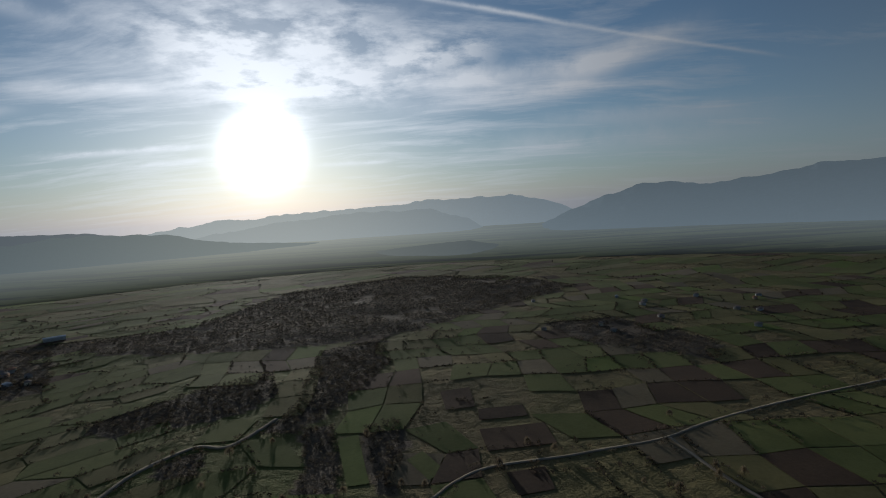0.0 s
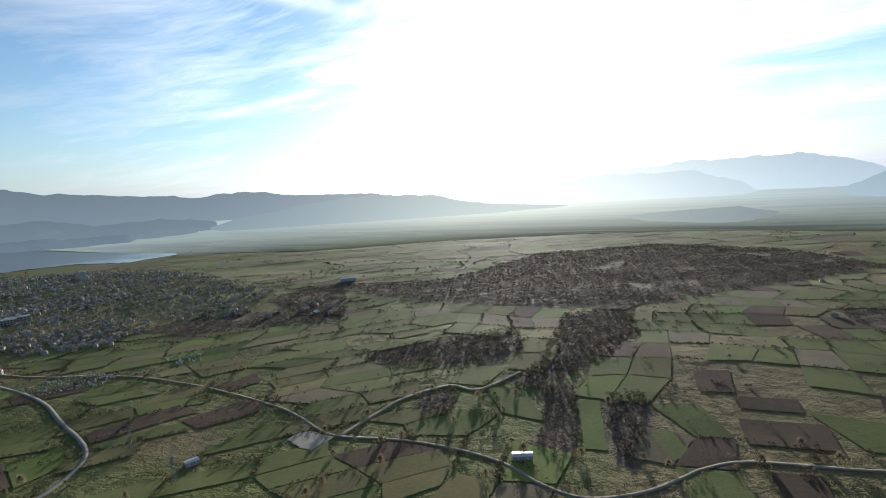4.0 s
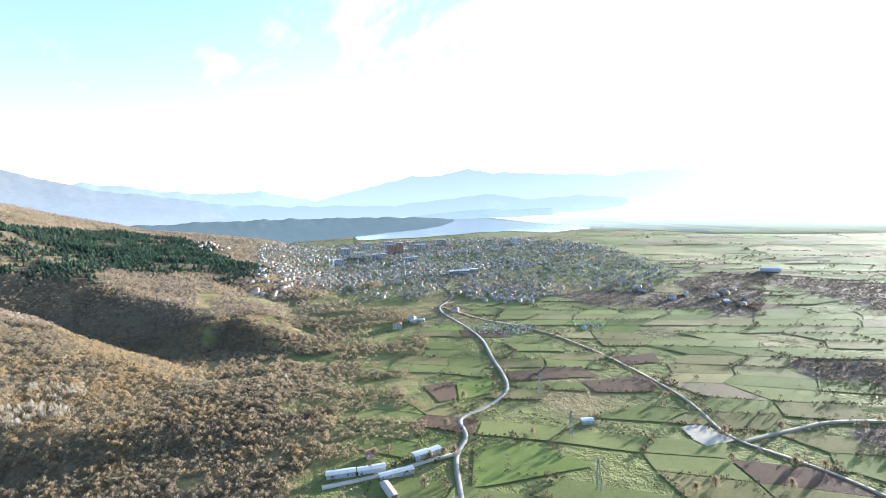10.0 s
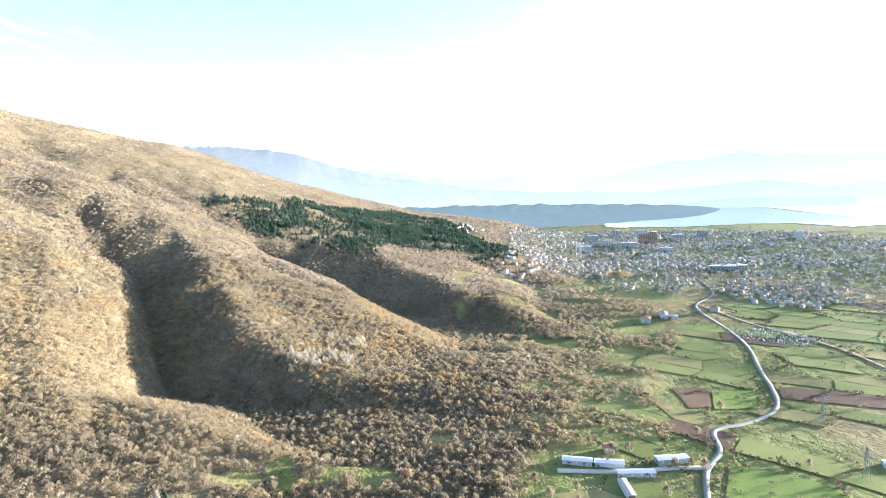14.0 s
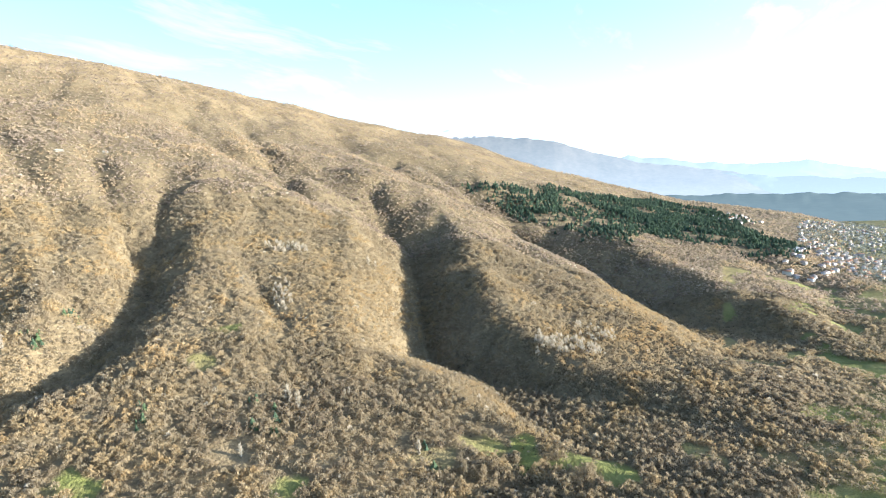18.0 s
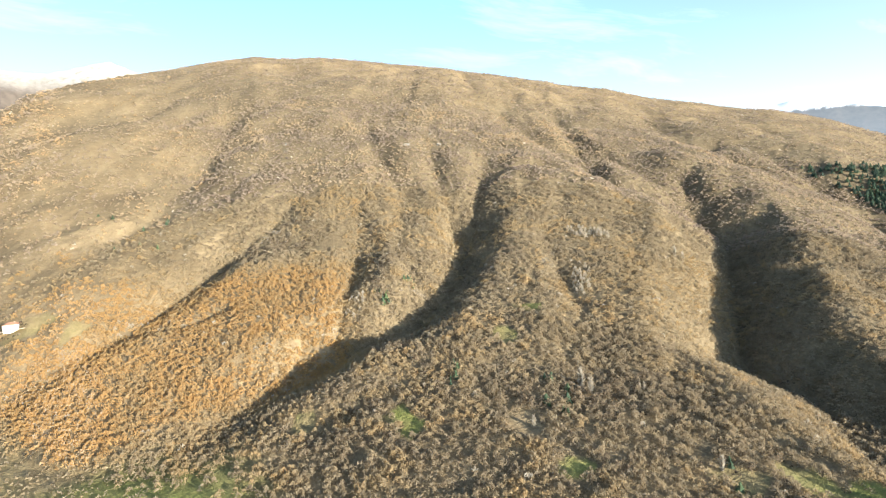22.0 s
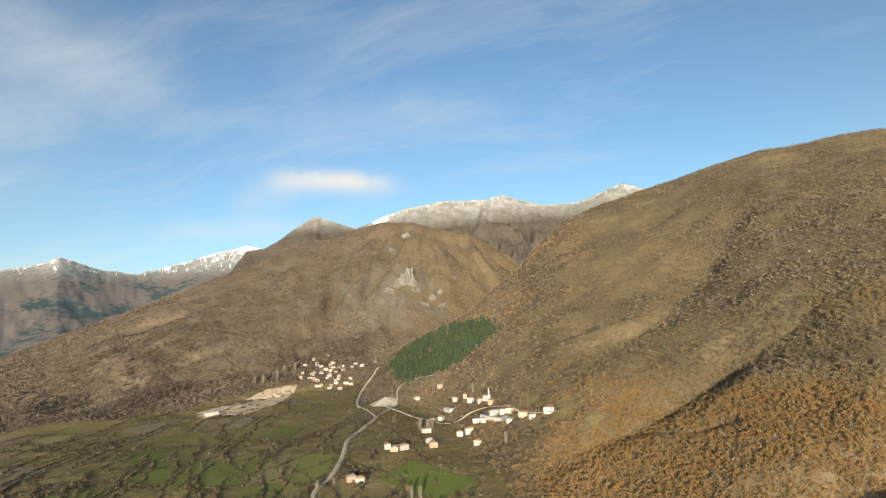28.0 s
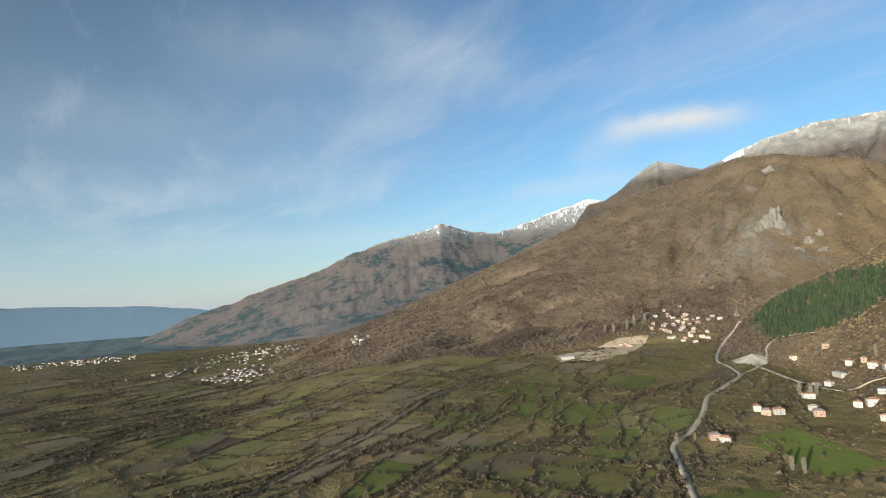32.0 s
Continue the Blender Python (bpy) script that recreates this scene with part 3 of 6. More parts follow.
# ---------- far mountains ----------
def range_shade(low, high, snow=None, snow_from=0.0, haze=None, steep=0.004, ragged=4.5, bare_from=-230.0, woods=(0.35, 0.65), reach=(-0.06, 0.03, 1.15, 0.8), dome=None, quilt=False, veins=0.75):
    def shade(g):
        p = g.n("ShaderNodeNewGeometry").outputs["Position"]
        sep = g.n("ShaderNodeSeparateXYZ", {0: p})
        n = g.math("ADD", g.math("MULTIPLY", g.noise(p, 0.004, 6.0, 0.6), 0.6), g.math("MULTIPLY", g.noise(p, 0.03, 5.0, 0.65), 0.4))
        col = g.ramp(n, [(woods[0], low), (woods[1], high)])
        if quilt:
            # parcels and long strips of wood
            bent = g.n("ShaderNodeMapping", {0: p, "Rotation": (0, 0, radians(24)), "Scale": (0.006, 0.015, 0.0)}).outputs[0]
            cell = g.n("ShaderNodeSeparateColor", {0: g.n("ShaderNodeTexVoronoi", {"Vector": bent, "Scale": 1.0}).outputs["Color"]}).outputs[0]
            col = g.mix(cell, low, high)
            belt = g.noise(g.n("ShaderNodeMapping", {0: p, "Rotation": (0, 0, radians(12)), "Scale": (0.0012, 0.0065, 0.0)}).outputs[0], 1.0, 5.0, 0.6)
            col = g.mix(g.n("ShaderNodeMapRange", {0: belt, 1: 0.5, 2: 0.56}).outputs[0], col, (0.035, 0.036, 0.027))
        if snow:
            # couloirs run straight down the face
            az = g.math("ARCTAN2", sep.outputs[0], sep.outputs[1])
            run = g.n("ShaderNodeCombineXYZ", {0: g.math("MULTIPLY", az, 150.0), 1: g.math("MULTIPLY", sep.outputs[2], 0.012), 2: 0.0}).outputs[0]
            streak = g.math("ADD", g.math("MULTIPLY", g.noise(run, 1.0, 6.0, 0.7), 0.6), g.math("MULTIPLY", g.noise(p, 0.012, 6.0, 0.7), 0.4))
            lvl = g.math("ADD", g.math("MULTIPLY", g.math("SUBTRACT", sep.outputs[2], snow_from), steep), g.math("MULTIPLY", g.math("SUBTRACT", streak, 0.5), ragged))
            if dome:
                off = g.math("DIVIDE", g.math("SUBTRACT", az, radians(360 - dome[0])), radians(dome[1]))
                lvl = g.math("ADD", lvl, g.math("MULTIPLY", g.math("POWER", 2.718, g.math("MULTIPLY", g.math("MULTIPLY", off, off), -1.0)), dome[2]))
            # thin snow-filled gullies
            vein = g.math("SUBTRACT", 1.0, g.math("MULTIPLY", g.math("ABSOLUTE", g.math("SUBTRACT", g.noise(run, 0.8, 3.0, 0.6), 0.5)), 22.0), True)
            vein = g.math("MULTIPLY", vein, g.n("ShaderNodeMapRange", {0: g.math("SUBTRACT", sep.outputs[2], snow_from), 1: -260.0, 2: -90.0, 3: 0.0, 4: veins}).outputs[0])
            lvl = g.math("ADD", lvl, vein)
            bare = g.ramp(g.noise(p, 0.02, 6.0, 0.7), [(0.35, (0.165, 0.158, 0.142)), (0.7, (0.335, 0.325, 0.30))])
            col = g.mix(g.n("ShaderNodeMapRange", {0: g.math("SUBTRACT", sep.outputs[2], snow_from), 1: bare_from, 2: bare_from + 140.0}).outputs[0], col, bare)
            col = g.mix(g.n("ShaderNodeMapRange", {0: lvl, 1: 0.22, 2: 0.72}).outputs[0], col, snow)
        out = {"Base Color": col, "Roughness": 1.0, "Specular IOR Level": 0.0}
        # air haze painted in as emission, by angle of height, brighter towards the sun
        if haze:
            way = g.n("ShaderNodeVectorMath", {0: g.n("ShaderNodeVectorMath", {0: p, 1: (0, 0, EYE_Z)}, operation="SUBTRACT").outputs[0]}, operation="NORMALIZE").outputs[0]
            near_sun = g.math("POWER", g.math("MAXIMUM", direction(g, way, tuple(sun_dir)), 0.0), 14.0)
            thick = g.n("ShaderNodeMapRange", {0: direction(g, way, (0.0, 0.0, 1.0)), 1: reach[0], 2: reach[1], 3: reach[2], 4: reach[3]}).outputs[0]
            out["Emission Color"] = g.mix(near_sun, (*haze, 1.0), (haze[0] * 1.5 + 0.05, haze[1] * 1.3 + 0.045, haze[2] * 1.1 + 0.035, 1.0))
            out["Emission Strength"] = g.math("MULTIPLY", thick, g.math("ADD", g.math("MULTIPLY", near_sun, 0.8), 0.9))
        return out
    return shade


def build_range(name, label, rows, near, crest, shade, seed, rough=0.06, step=0.2, base=None, rows_up=30, jag=0.09, flat=False, ridged=0.0):
    """A mountain range: its crest by heading and angle of rise, from its foot to behind its crest."""
    rise = table(rows)
    a0, a1 = rows[0][0], rows[-1][0]
    az = np.arange(a0, a1 + step, step)
    s = np.concatenate([np.linspace(0, 1, rows_up), [1.0, 1.06, 1.15]])
    A, S = np.meshgrid(az, s)
    near = near(A) if callable(near) else near + 0 * A
    Rr = near + (crest - near) * S
    x, y = spot(A, Rr)
    zc = EYE_Z + crest * np.tan(np.radians(rise(A)))
    zf = plain_z(*spot(A, near)) - 6 if base is None else EYE_Z + near * np.tan(np.radians(base)) + 0 * A
    up = np.maximum(zc - zf, 0)
    ribs = 1 - 0.65 * np.abs(fbm(A / 4.5 + 0.9 * fbm(A / 4, S * 3, 2, seed), S * 2.2, 5, seed)) - 0.5 * np.abs(fbm(A / 1.7 + 0.5 * fbm(A / 2, S * 3, 2, seed), S * 2.0, 4, seed + 2))
    fine = fbm(A * 1.3, S * 9, 4, seed + 5)
    if ridged:
        u, w = x + 90 * fbm(x / 300, y / 300, 2, seed + 3), y + 90 * fbm(x / 300, y / 300, 2, seed + 4)
        ribs = 1.15 - 1.1 * np.abs(fbm(u / ridged, w / ridged, 5, seed + 6)) - 0.4 * np.abs(fbm(u / ridged * 3.1, w / ridged * 3.1, 4, seed + 7))
    sc = np.clip(S, 0, 1)
    z = zf + up * (0.55 * sc + 0.45 * sc ** 2) + up * rough * np.sin(np.pi * sc) * ((ribs - 0.75) * 3.2 + fine * 0.6)
    z = z + crest * math.tan(radians(jag)) * 2 * fbm(A * 0.8, S * 3, 4, seed + 9) * smooth(sc, 0.6, 1.0) * smooth(up, 5, 60)
    z = np.where(S > 1, z[rows_up - 1][None, :] - up * (S - 1) * 1.5, z)
    z = zf - 15 + (z - zf + 15) * np.where(rows[0][1] < -1.5, 1, smooth(A, a0 - 0.01, a0 + 1.0))
    v = np.stack([x, y, z], -1).reshape(-1, 3)
    ob = new(name, mesh_from(name, v, grid_faces(len(s), len(az)), [material(name, shade)], flat=flat))
    return tagged(ob, label, "mountain", kind="structure")


# a second sheet laid over the ground; its haze is emission growing with distance
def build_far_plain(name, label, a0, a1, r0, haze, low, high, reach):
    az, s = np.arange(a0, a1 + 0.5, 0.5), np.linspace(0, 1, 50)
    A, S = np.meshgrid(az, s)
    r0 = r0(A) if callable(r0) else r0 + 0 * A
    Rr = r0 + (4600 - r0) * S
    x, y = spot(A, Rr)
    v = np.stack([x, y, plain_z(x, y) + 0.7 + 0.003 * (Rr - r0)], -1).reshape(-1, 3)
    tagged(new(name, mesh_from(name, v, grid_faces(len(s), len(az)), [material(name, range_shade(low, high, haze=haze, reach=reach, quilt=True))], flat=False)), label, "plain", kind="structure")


# the south sheet also covers the black shadow thrown by the hills
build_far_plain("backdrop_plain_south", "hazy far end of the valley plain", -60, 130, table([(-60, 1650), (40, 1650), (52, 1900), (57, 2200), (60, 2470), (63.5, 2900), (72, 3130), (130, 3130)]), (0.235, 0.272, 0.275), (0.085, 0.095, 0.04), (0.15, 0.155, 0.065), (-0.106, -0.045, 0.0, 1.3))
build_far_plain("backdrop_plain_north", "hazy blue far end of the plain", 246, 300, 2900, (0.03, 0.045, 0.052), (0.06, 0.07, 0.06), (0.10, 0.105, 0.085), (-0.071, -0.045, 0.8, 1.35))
# most ranges carry their air haze in bluish base colour and in emission
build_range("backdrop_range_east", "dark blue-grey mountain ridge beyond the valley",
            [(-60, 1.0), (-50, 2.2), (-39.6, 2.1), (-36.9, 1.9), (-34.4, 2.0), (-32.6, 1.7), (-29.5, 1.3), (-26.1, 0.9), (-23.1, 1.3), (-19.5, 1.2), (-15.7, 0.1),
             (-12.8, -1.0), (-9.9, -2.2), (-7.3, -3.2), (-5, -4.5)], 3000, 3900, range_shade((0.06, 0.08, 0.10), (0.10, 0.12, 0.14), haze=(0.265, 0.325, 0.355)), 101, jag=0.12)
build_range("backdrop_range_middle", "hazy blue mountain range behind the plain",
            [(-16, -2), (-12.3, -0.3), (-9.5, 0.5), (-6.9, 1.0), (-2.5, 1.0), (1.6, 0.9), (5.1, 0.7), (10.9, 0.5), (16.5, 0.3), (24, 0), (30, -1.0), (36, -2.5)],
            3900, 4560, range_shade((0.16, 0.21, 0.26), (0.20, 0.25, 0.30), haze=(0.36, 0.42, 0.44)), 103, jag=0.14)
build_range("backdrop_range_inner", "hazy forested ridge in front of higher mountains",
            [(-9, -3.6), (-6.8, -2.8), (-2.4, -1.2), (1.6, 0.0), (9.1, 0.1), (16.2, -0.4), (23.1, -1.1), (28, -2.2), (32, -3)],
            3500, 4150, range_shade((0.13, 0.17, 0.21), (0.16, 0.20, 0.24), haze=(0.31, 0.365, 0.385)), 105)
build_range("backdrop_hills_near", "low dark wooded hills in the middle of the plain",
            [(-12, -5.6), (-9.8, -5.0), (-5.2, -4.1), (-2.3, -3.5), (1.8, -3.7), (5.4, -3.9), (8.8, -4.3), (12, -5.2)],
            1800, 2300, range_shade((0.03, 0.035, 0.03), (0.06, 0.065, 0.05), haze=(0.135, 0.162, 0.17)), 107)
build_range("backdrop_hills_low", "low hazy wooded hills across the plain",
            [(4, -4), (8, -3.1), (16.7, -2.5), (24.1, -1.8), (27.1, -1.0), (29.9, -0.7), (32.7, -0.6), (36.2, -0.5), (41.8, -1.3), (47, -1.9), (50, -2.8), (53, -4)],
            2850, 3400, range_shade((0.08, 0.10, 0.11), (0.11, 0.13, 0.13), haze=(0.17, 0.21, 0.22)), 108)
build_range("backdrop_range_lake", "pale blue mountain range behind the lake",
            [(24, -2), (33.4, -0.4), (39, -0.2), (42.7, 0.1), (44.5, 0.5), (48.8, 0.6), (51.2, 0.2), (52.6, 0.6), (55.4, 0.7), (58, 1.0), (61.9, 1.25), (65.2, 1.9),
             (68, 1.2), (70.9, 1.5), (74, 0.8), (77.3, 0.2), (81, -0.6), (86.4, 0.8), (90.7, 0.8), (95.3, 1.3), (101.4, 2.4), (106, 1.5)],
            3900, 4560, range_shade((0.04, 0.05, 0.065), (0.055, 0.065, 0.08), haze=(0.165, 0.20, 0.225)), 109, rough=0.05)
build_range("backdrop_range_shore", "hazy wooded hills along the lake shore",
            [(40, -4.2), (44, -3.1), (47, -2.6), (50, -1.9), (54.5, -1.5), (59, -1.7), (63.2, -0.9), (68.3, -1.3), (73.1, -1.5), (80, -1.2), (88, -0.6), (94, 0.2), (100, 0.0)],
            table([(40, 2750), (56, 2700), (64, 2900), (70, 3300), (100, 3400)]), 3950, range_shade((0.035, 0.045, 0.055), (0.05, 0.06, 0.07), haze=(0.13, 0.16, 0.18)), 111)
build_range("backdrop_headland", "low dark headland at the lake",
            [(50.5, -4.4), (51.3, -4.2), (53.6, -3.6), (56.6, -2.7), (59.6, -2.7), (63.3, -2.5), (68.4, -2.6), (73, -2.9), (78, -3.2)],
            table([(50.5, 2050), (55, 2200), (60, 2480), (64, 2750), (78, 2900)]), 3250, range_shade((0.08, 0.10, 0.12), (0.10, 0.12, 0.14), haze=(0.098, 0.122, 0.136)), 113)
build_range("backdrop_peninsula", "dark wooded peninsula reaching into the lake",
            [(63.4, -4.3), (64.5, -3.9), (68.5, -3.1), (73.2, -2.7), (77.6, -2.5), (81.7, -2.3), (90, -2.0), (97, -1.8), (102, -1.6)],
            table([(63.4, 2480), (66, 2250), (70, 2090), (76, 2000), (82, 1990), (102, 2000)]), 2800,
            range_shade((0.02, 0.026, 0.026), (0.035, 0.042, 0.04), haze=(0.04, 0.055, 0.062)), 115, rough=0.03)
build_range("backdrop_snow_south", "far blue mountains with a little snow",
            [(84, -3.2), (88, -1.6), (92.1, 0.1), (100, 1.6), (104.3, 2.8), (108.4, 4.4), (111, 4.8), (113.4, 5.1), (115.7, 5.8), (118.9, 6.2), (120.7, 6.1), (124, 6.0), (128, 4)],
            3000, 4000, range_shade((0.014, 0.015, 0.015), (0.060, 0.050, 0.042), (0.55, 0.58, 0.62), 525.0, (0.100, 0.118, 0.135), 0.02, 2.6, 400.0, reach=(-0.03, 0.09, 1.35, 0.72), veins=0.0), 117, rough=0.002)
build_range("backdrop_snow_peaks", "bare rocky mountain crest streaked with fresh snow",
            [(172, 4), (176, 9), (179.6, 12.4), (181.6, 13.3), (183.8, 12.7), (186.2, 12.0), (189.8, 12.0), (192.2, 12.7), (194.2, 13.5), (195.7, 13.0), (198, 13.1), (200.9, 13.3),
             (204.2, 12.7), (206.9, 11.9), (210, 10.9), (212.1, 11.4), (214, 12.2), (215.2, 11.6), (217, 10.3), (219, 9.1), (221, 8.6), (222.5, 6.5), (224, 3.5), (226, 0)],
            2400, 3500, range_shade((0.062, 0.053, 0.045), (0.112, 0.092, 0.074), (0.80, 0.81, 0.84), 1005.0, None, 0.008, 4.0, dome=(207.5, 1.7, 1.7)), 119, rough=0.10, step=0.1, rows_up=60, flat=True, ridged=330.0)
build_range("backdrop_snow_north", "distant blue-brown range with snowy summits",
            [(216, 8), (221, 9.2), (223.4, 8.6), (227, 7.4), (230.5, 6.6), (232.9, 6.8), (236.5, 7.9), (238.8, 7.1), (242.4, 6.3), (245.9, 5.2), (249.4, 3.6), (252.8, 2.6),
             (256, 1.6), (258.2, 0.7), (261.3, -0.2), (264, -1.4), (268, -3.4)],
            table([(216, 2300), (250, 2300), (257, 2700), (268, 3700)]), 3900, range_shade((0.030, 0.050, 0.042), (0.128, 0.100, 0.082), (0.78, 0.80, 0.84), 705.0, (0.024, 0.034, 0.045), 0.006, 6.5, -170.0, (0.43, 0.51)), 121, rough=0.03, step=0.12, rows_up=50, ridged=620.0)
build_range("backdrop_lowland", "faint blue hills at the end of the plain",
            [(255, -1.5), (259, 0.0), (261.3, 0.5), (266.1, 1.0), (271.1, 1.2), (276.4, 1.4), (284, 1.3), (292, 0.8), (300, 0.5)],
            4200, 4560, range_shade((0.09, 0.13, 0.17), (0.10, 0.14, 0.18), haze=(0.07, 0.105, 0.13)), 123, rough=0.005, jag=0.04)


# ---------- lake ----------
def sheet(poly, step, lift):
    """A level-lying patch inside a plan outline, laid on the ground."""
    p = np.array(poly)
    xs = np.arange(p[:, 0].min(), p[:, 0].max() + step, step)
    ys = np.arange(p[:, 1].min(), p[:, 1].max() + step, step)
    X, Y = np.meshgrid(xs, ys)
    ok = inside(X, Y, poly)
    f = grid_faces(len(ys), len(xs))
    f = f[ok.ravel()[f].all(1)]
    used, inv = np.unique(f, return_inverse=True)
    x, y = X.ravel()[used], Y.ravel()[used]
    return np.stack([x, y, land(x, y) + lift], -1), inv.reshape(-1, 4)


M_WATER = material("lake_water", lambda g: {"Base Color": (0.10, 0.115, 0.12, 1), "Roughness": 0.1, "Specular IOR Level": 0.6,
                                            "bump": (g.noise(g.n("ShaderNodeNewGeometry").outputs["Position"], 0.05, 6.0), 0.06, 1.0)})
LAKE = trail((77.5, 2000), (76, 1945), (71, 1900), (67, 1930), (64, 1965), (61, 1960), (57, 1835), (54.5, 1880), (52.5, 1940), (52.6, 1990), (55.3, 2150),
             (59.7, 2420), (63.5, 2850), (72, 3100), (77.5, 3100))
v, f = sheet(LAKE, 14.0, 0.0)
v[:, 2] += 1.2
tagged(new("water", mesh_from("water", v, f, [M_WATER], flat=False)), "calm silvery blue lake behind the town", "lake", kind="structure")


# ---------- roads ----------
def curve_points(pairs, step=4.0):
    """A smooth way through places given by heading and range."""
    p = np.array(trail(*pairs))
    out = []
    for i in range(len(p) - 1):
        a, b = p[max(i - 1, 0)], p[i]
        c, d = p[i + 1], p[min(i + 2, len(p) - 1)]
        n = max(2, int(np.hypot(*(c - b)) / step))
        for t in np.arange(n) / n:
            out.append(0.5 * (2 * b + (c - a) * t + (2 * a - 5 * b + 4 * c - d) * t * t + (3 * b - a - 3 * c + d) * t ** 3))
    out.append(p[-1])
    return np.array(out)


def ribbon(pts, width, lift, wobble=0.0):
    d = np.gradient(pts, axis=0)
    d /= np.maximum(np.hypot(d[:, :1], d[:, 1:]), 1e-6)
    nrm = np.stack([-d[:, 1], d[:, 0]], -1)
    k = np.arange(len(pts))
    w = width * (1 + wobble * fbm(k * 0.3, k * 0.0 + 3, 2, 77))
    off = np.array([-0.5, -0.485, 0.0, 0.485, 0.5])
    low = np.array([-0.6, 0.0, 0.02, 0.0, -0.6])
    P = pts[:, None, :] + nrm[:, None, :] * (off[None, :, None] * w[:, None, None])
    z = land(P[..., 0], P[..., 1]).max(1, keepdims=True) + lift + low[None, :]
    v = np.concatenate([P, z[..., None]], -1).reshape(-1, 3)
    return v, grid_faces(len(pts), 5)


M_TRACK = two_tone("trodden_earth", (0.22, 0.185, 0.135), (0.35, 0.30, 0.225), 0.06, 0.9, 1.0)
M_ASPHALT = two_tone("worn_asphalt", (0.20, 0.185, 0.158), (0.30, 0.278, 0.24), 0.05, 0.8, 1.0)
M_DIRT = two_tone("pale_gravel", (0.34, 0.29, 0.215), (0.54, 0.47, 0.365), 0.06, 0.9, 1.0)
ROAD_MAIN = curve_points([(67.3, 250), (67.9, 288), (68.1, 325), (66.9, 353), (67.4, 382), (65.2, 400), (62.8, 425), (62.1, 449), (62.6, 481), (63.6, 525),
                          (64.6, 587), (66.2, 641), (68.4, 707), (68.9, 760), (67.5, 830), (68.5, 930), (70, 1050)])
ROAD_PLAIN = curve_points([(69, 760), (64.5, 675), (59.6, 630), (54.2, 566), (49.5, 504), (44.9, 445), (42.8, 418), (41.3, 394), (39.1, 375), (33.2, 357), (27.1, 338), (21.6, 317),
                           (17.3, 292), (12.4, 281), (6.4, 294), (2.9, 314), (0.6, 330), (-3.1, 346), (-10.6, 360), (-15, 374), (-21.6, 400), (-27.8, 459), (-36.1, 556), (-44, 700)])
ROAD_SIDE = curve_points([(-21.8, 400), (-25.7, 361), (-30.3, 330), (-38, 290)])
TRACK = curve_points([(38.8, 376), (35.3, 402), (31.6, 430), (26.7, 448), (23.6, 436), (18.9, 474)])
ROAD_VILLAGE = curve_points([(213.0, 420), (213.5, 460), (214.6, 540), (214.9, 585), (213.3, 628), (212.1, 690), (211.4, 765), (209.8, 832), (208.7, 893), (209.4, 950), (210.4, 1000), (210.2, 1100), (209.6, 1180), (208.2, 1240)])
LANE_MOUND = curve_points([(208.7, 893), (206.6, 985), (206.3, 1040), (205.4, 1055), (203.9, 1039), (202.2, 1000)])
LANE_VILLAGE = curve_points([(208.2, 1000), (203.5, 850), (199.5, 800), (196, 735), (192.5, 668), (190.3, 640)])
FARM_LANE = curve_points([(67.9, 330), (71.5, 322), (75, 313), (79, 308), (83, 306)])
LANE_FIELDS = curve_points([(227.5, 1004), (232, 900), (237.4, 832), (243.4, 688), (249, 620), (254.7, 564), (262, 520)])
for pts, wide, mat, label in ((ROAD_MAIN, 3.5, M_ASPHALT, "worn grey country road winding to the town"), (ROAD_PLAIN, 2.6, M_TRACK, "pale dirt road across the fields"),
                              (ROAD_SIDE, 2.6, M_TRACK, "pale straight farm road"), (TRACK, 4.0, M_TRACK, "rutted gravel track by a spoil heap"),
                              (ROAD_VILLAGE, 5.6, M_DIRT, "pale road climbing to the village"), (LANE_MOUND, 2.6, M_DIRT, "pale farm track round the gravel mound"), (LANE_VILLAGE, 5.5, M_DIRT, "village lane between houses"),
                              (FARM_LANE, 4.0, M_DIRT, "farm lane beside long sheds"), (LANE_FIELDS, 2.2, M_ASPHALT, "narrow field lane between hedges")):
    v, f = ribbon(pts, wide, 0.8, 0.12)
    tagged(new("road", mesh_from("road", v, f, [mat], flat=False)), label, "road", kind="structure")
ROADS = [ROAD_MAIN, ROAD_PLAIN, ROAD_SIDE, TRACK, ROAD_VILLAGE, LANE_MOUND, LANE_VILLAGE, FARM_LANE, LANE_FIELDS]
ROAD_ALL = np.concatenate([p[::2] for p in ROADS])


def off_road(x, y, gap):
    """True where no road runs within the gap."""
    out = np.ones(len(x), bool)
    for k in range(0, len(x), 4000):
        d = np.hypot(x[k:k + 4000, None] - ROAD_ALL[None, :, 0], y[k:k + 4000, None] - ROAD_ALL[None, :, 1])
        out[k:k + 4000] = d.min(1) > gap
    return out


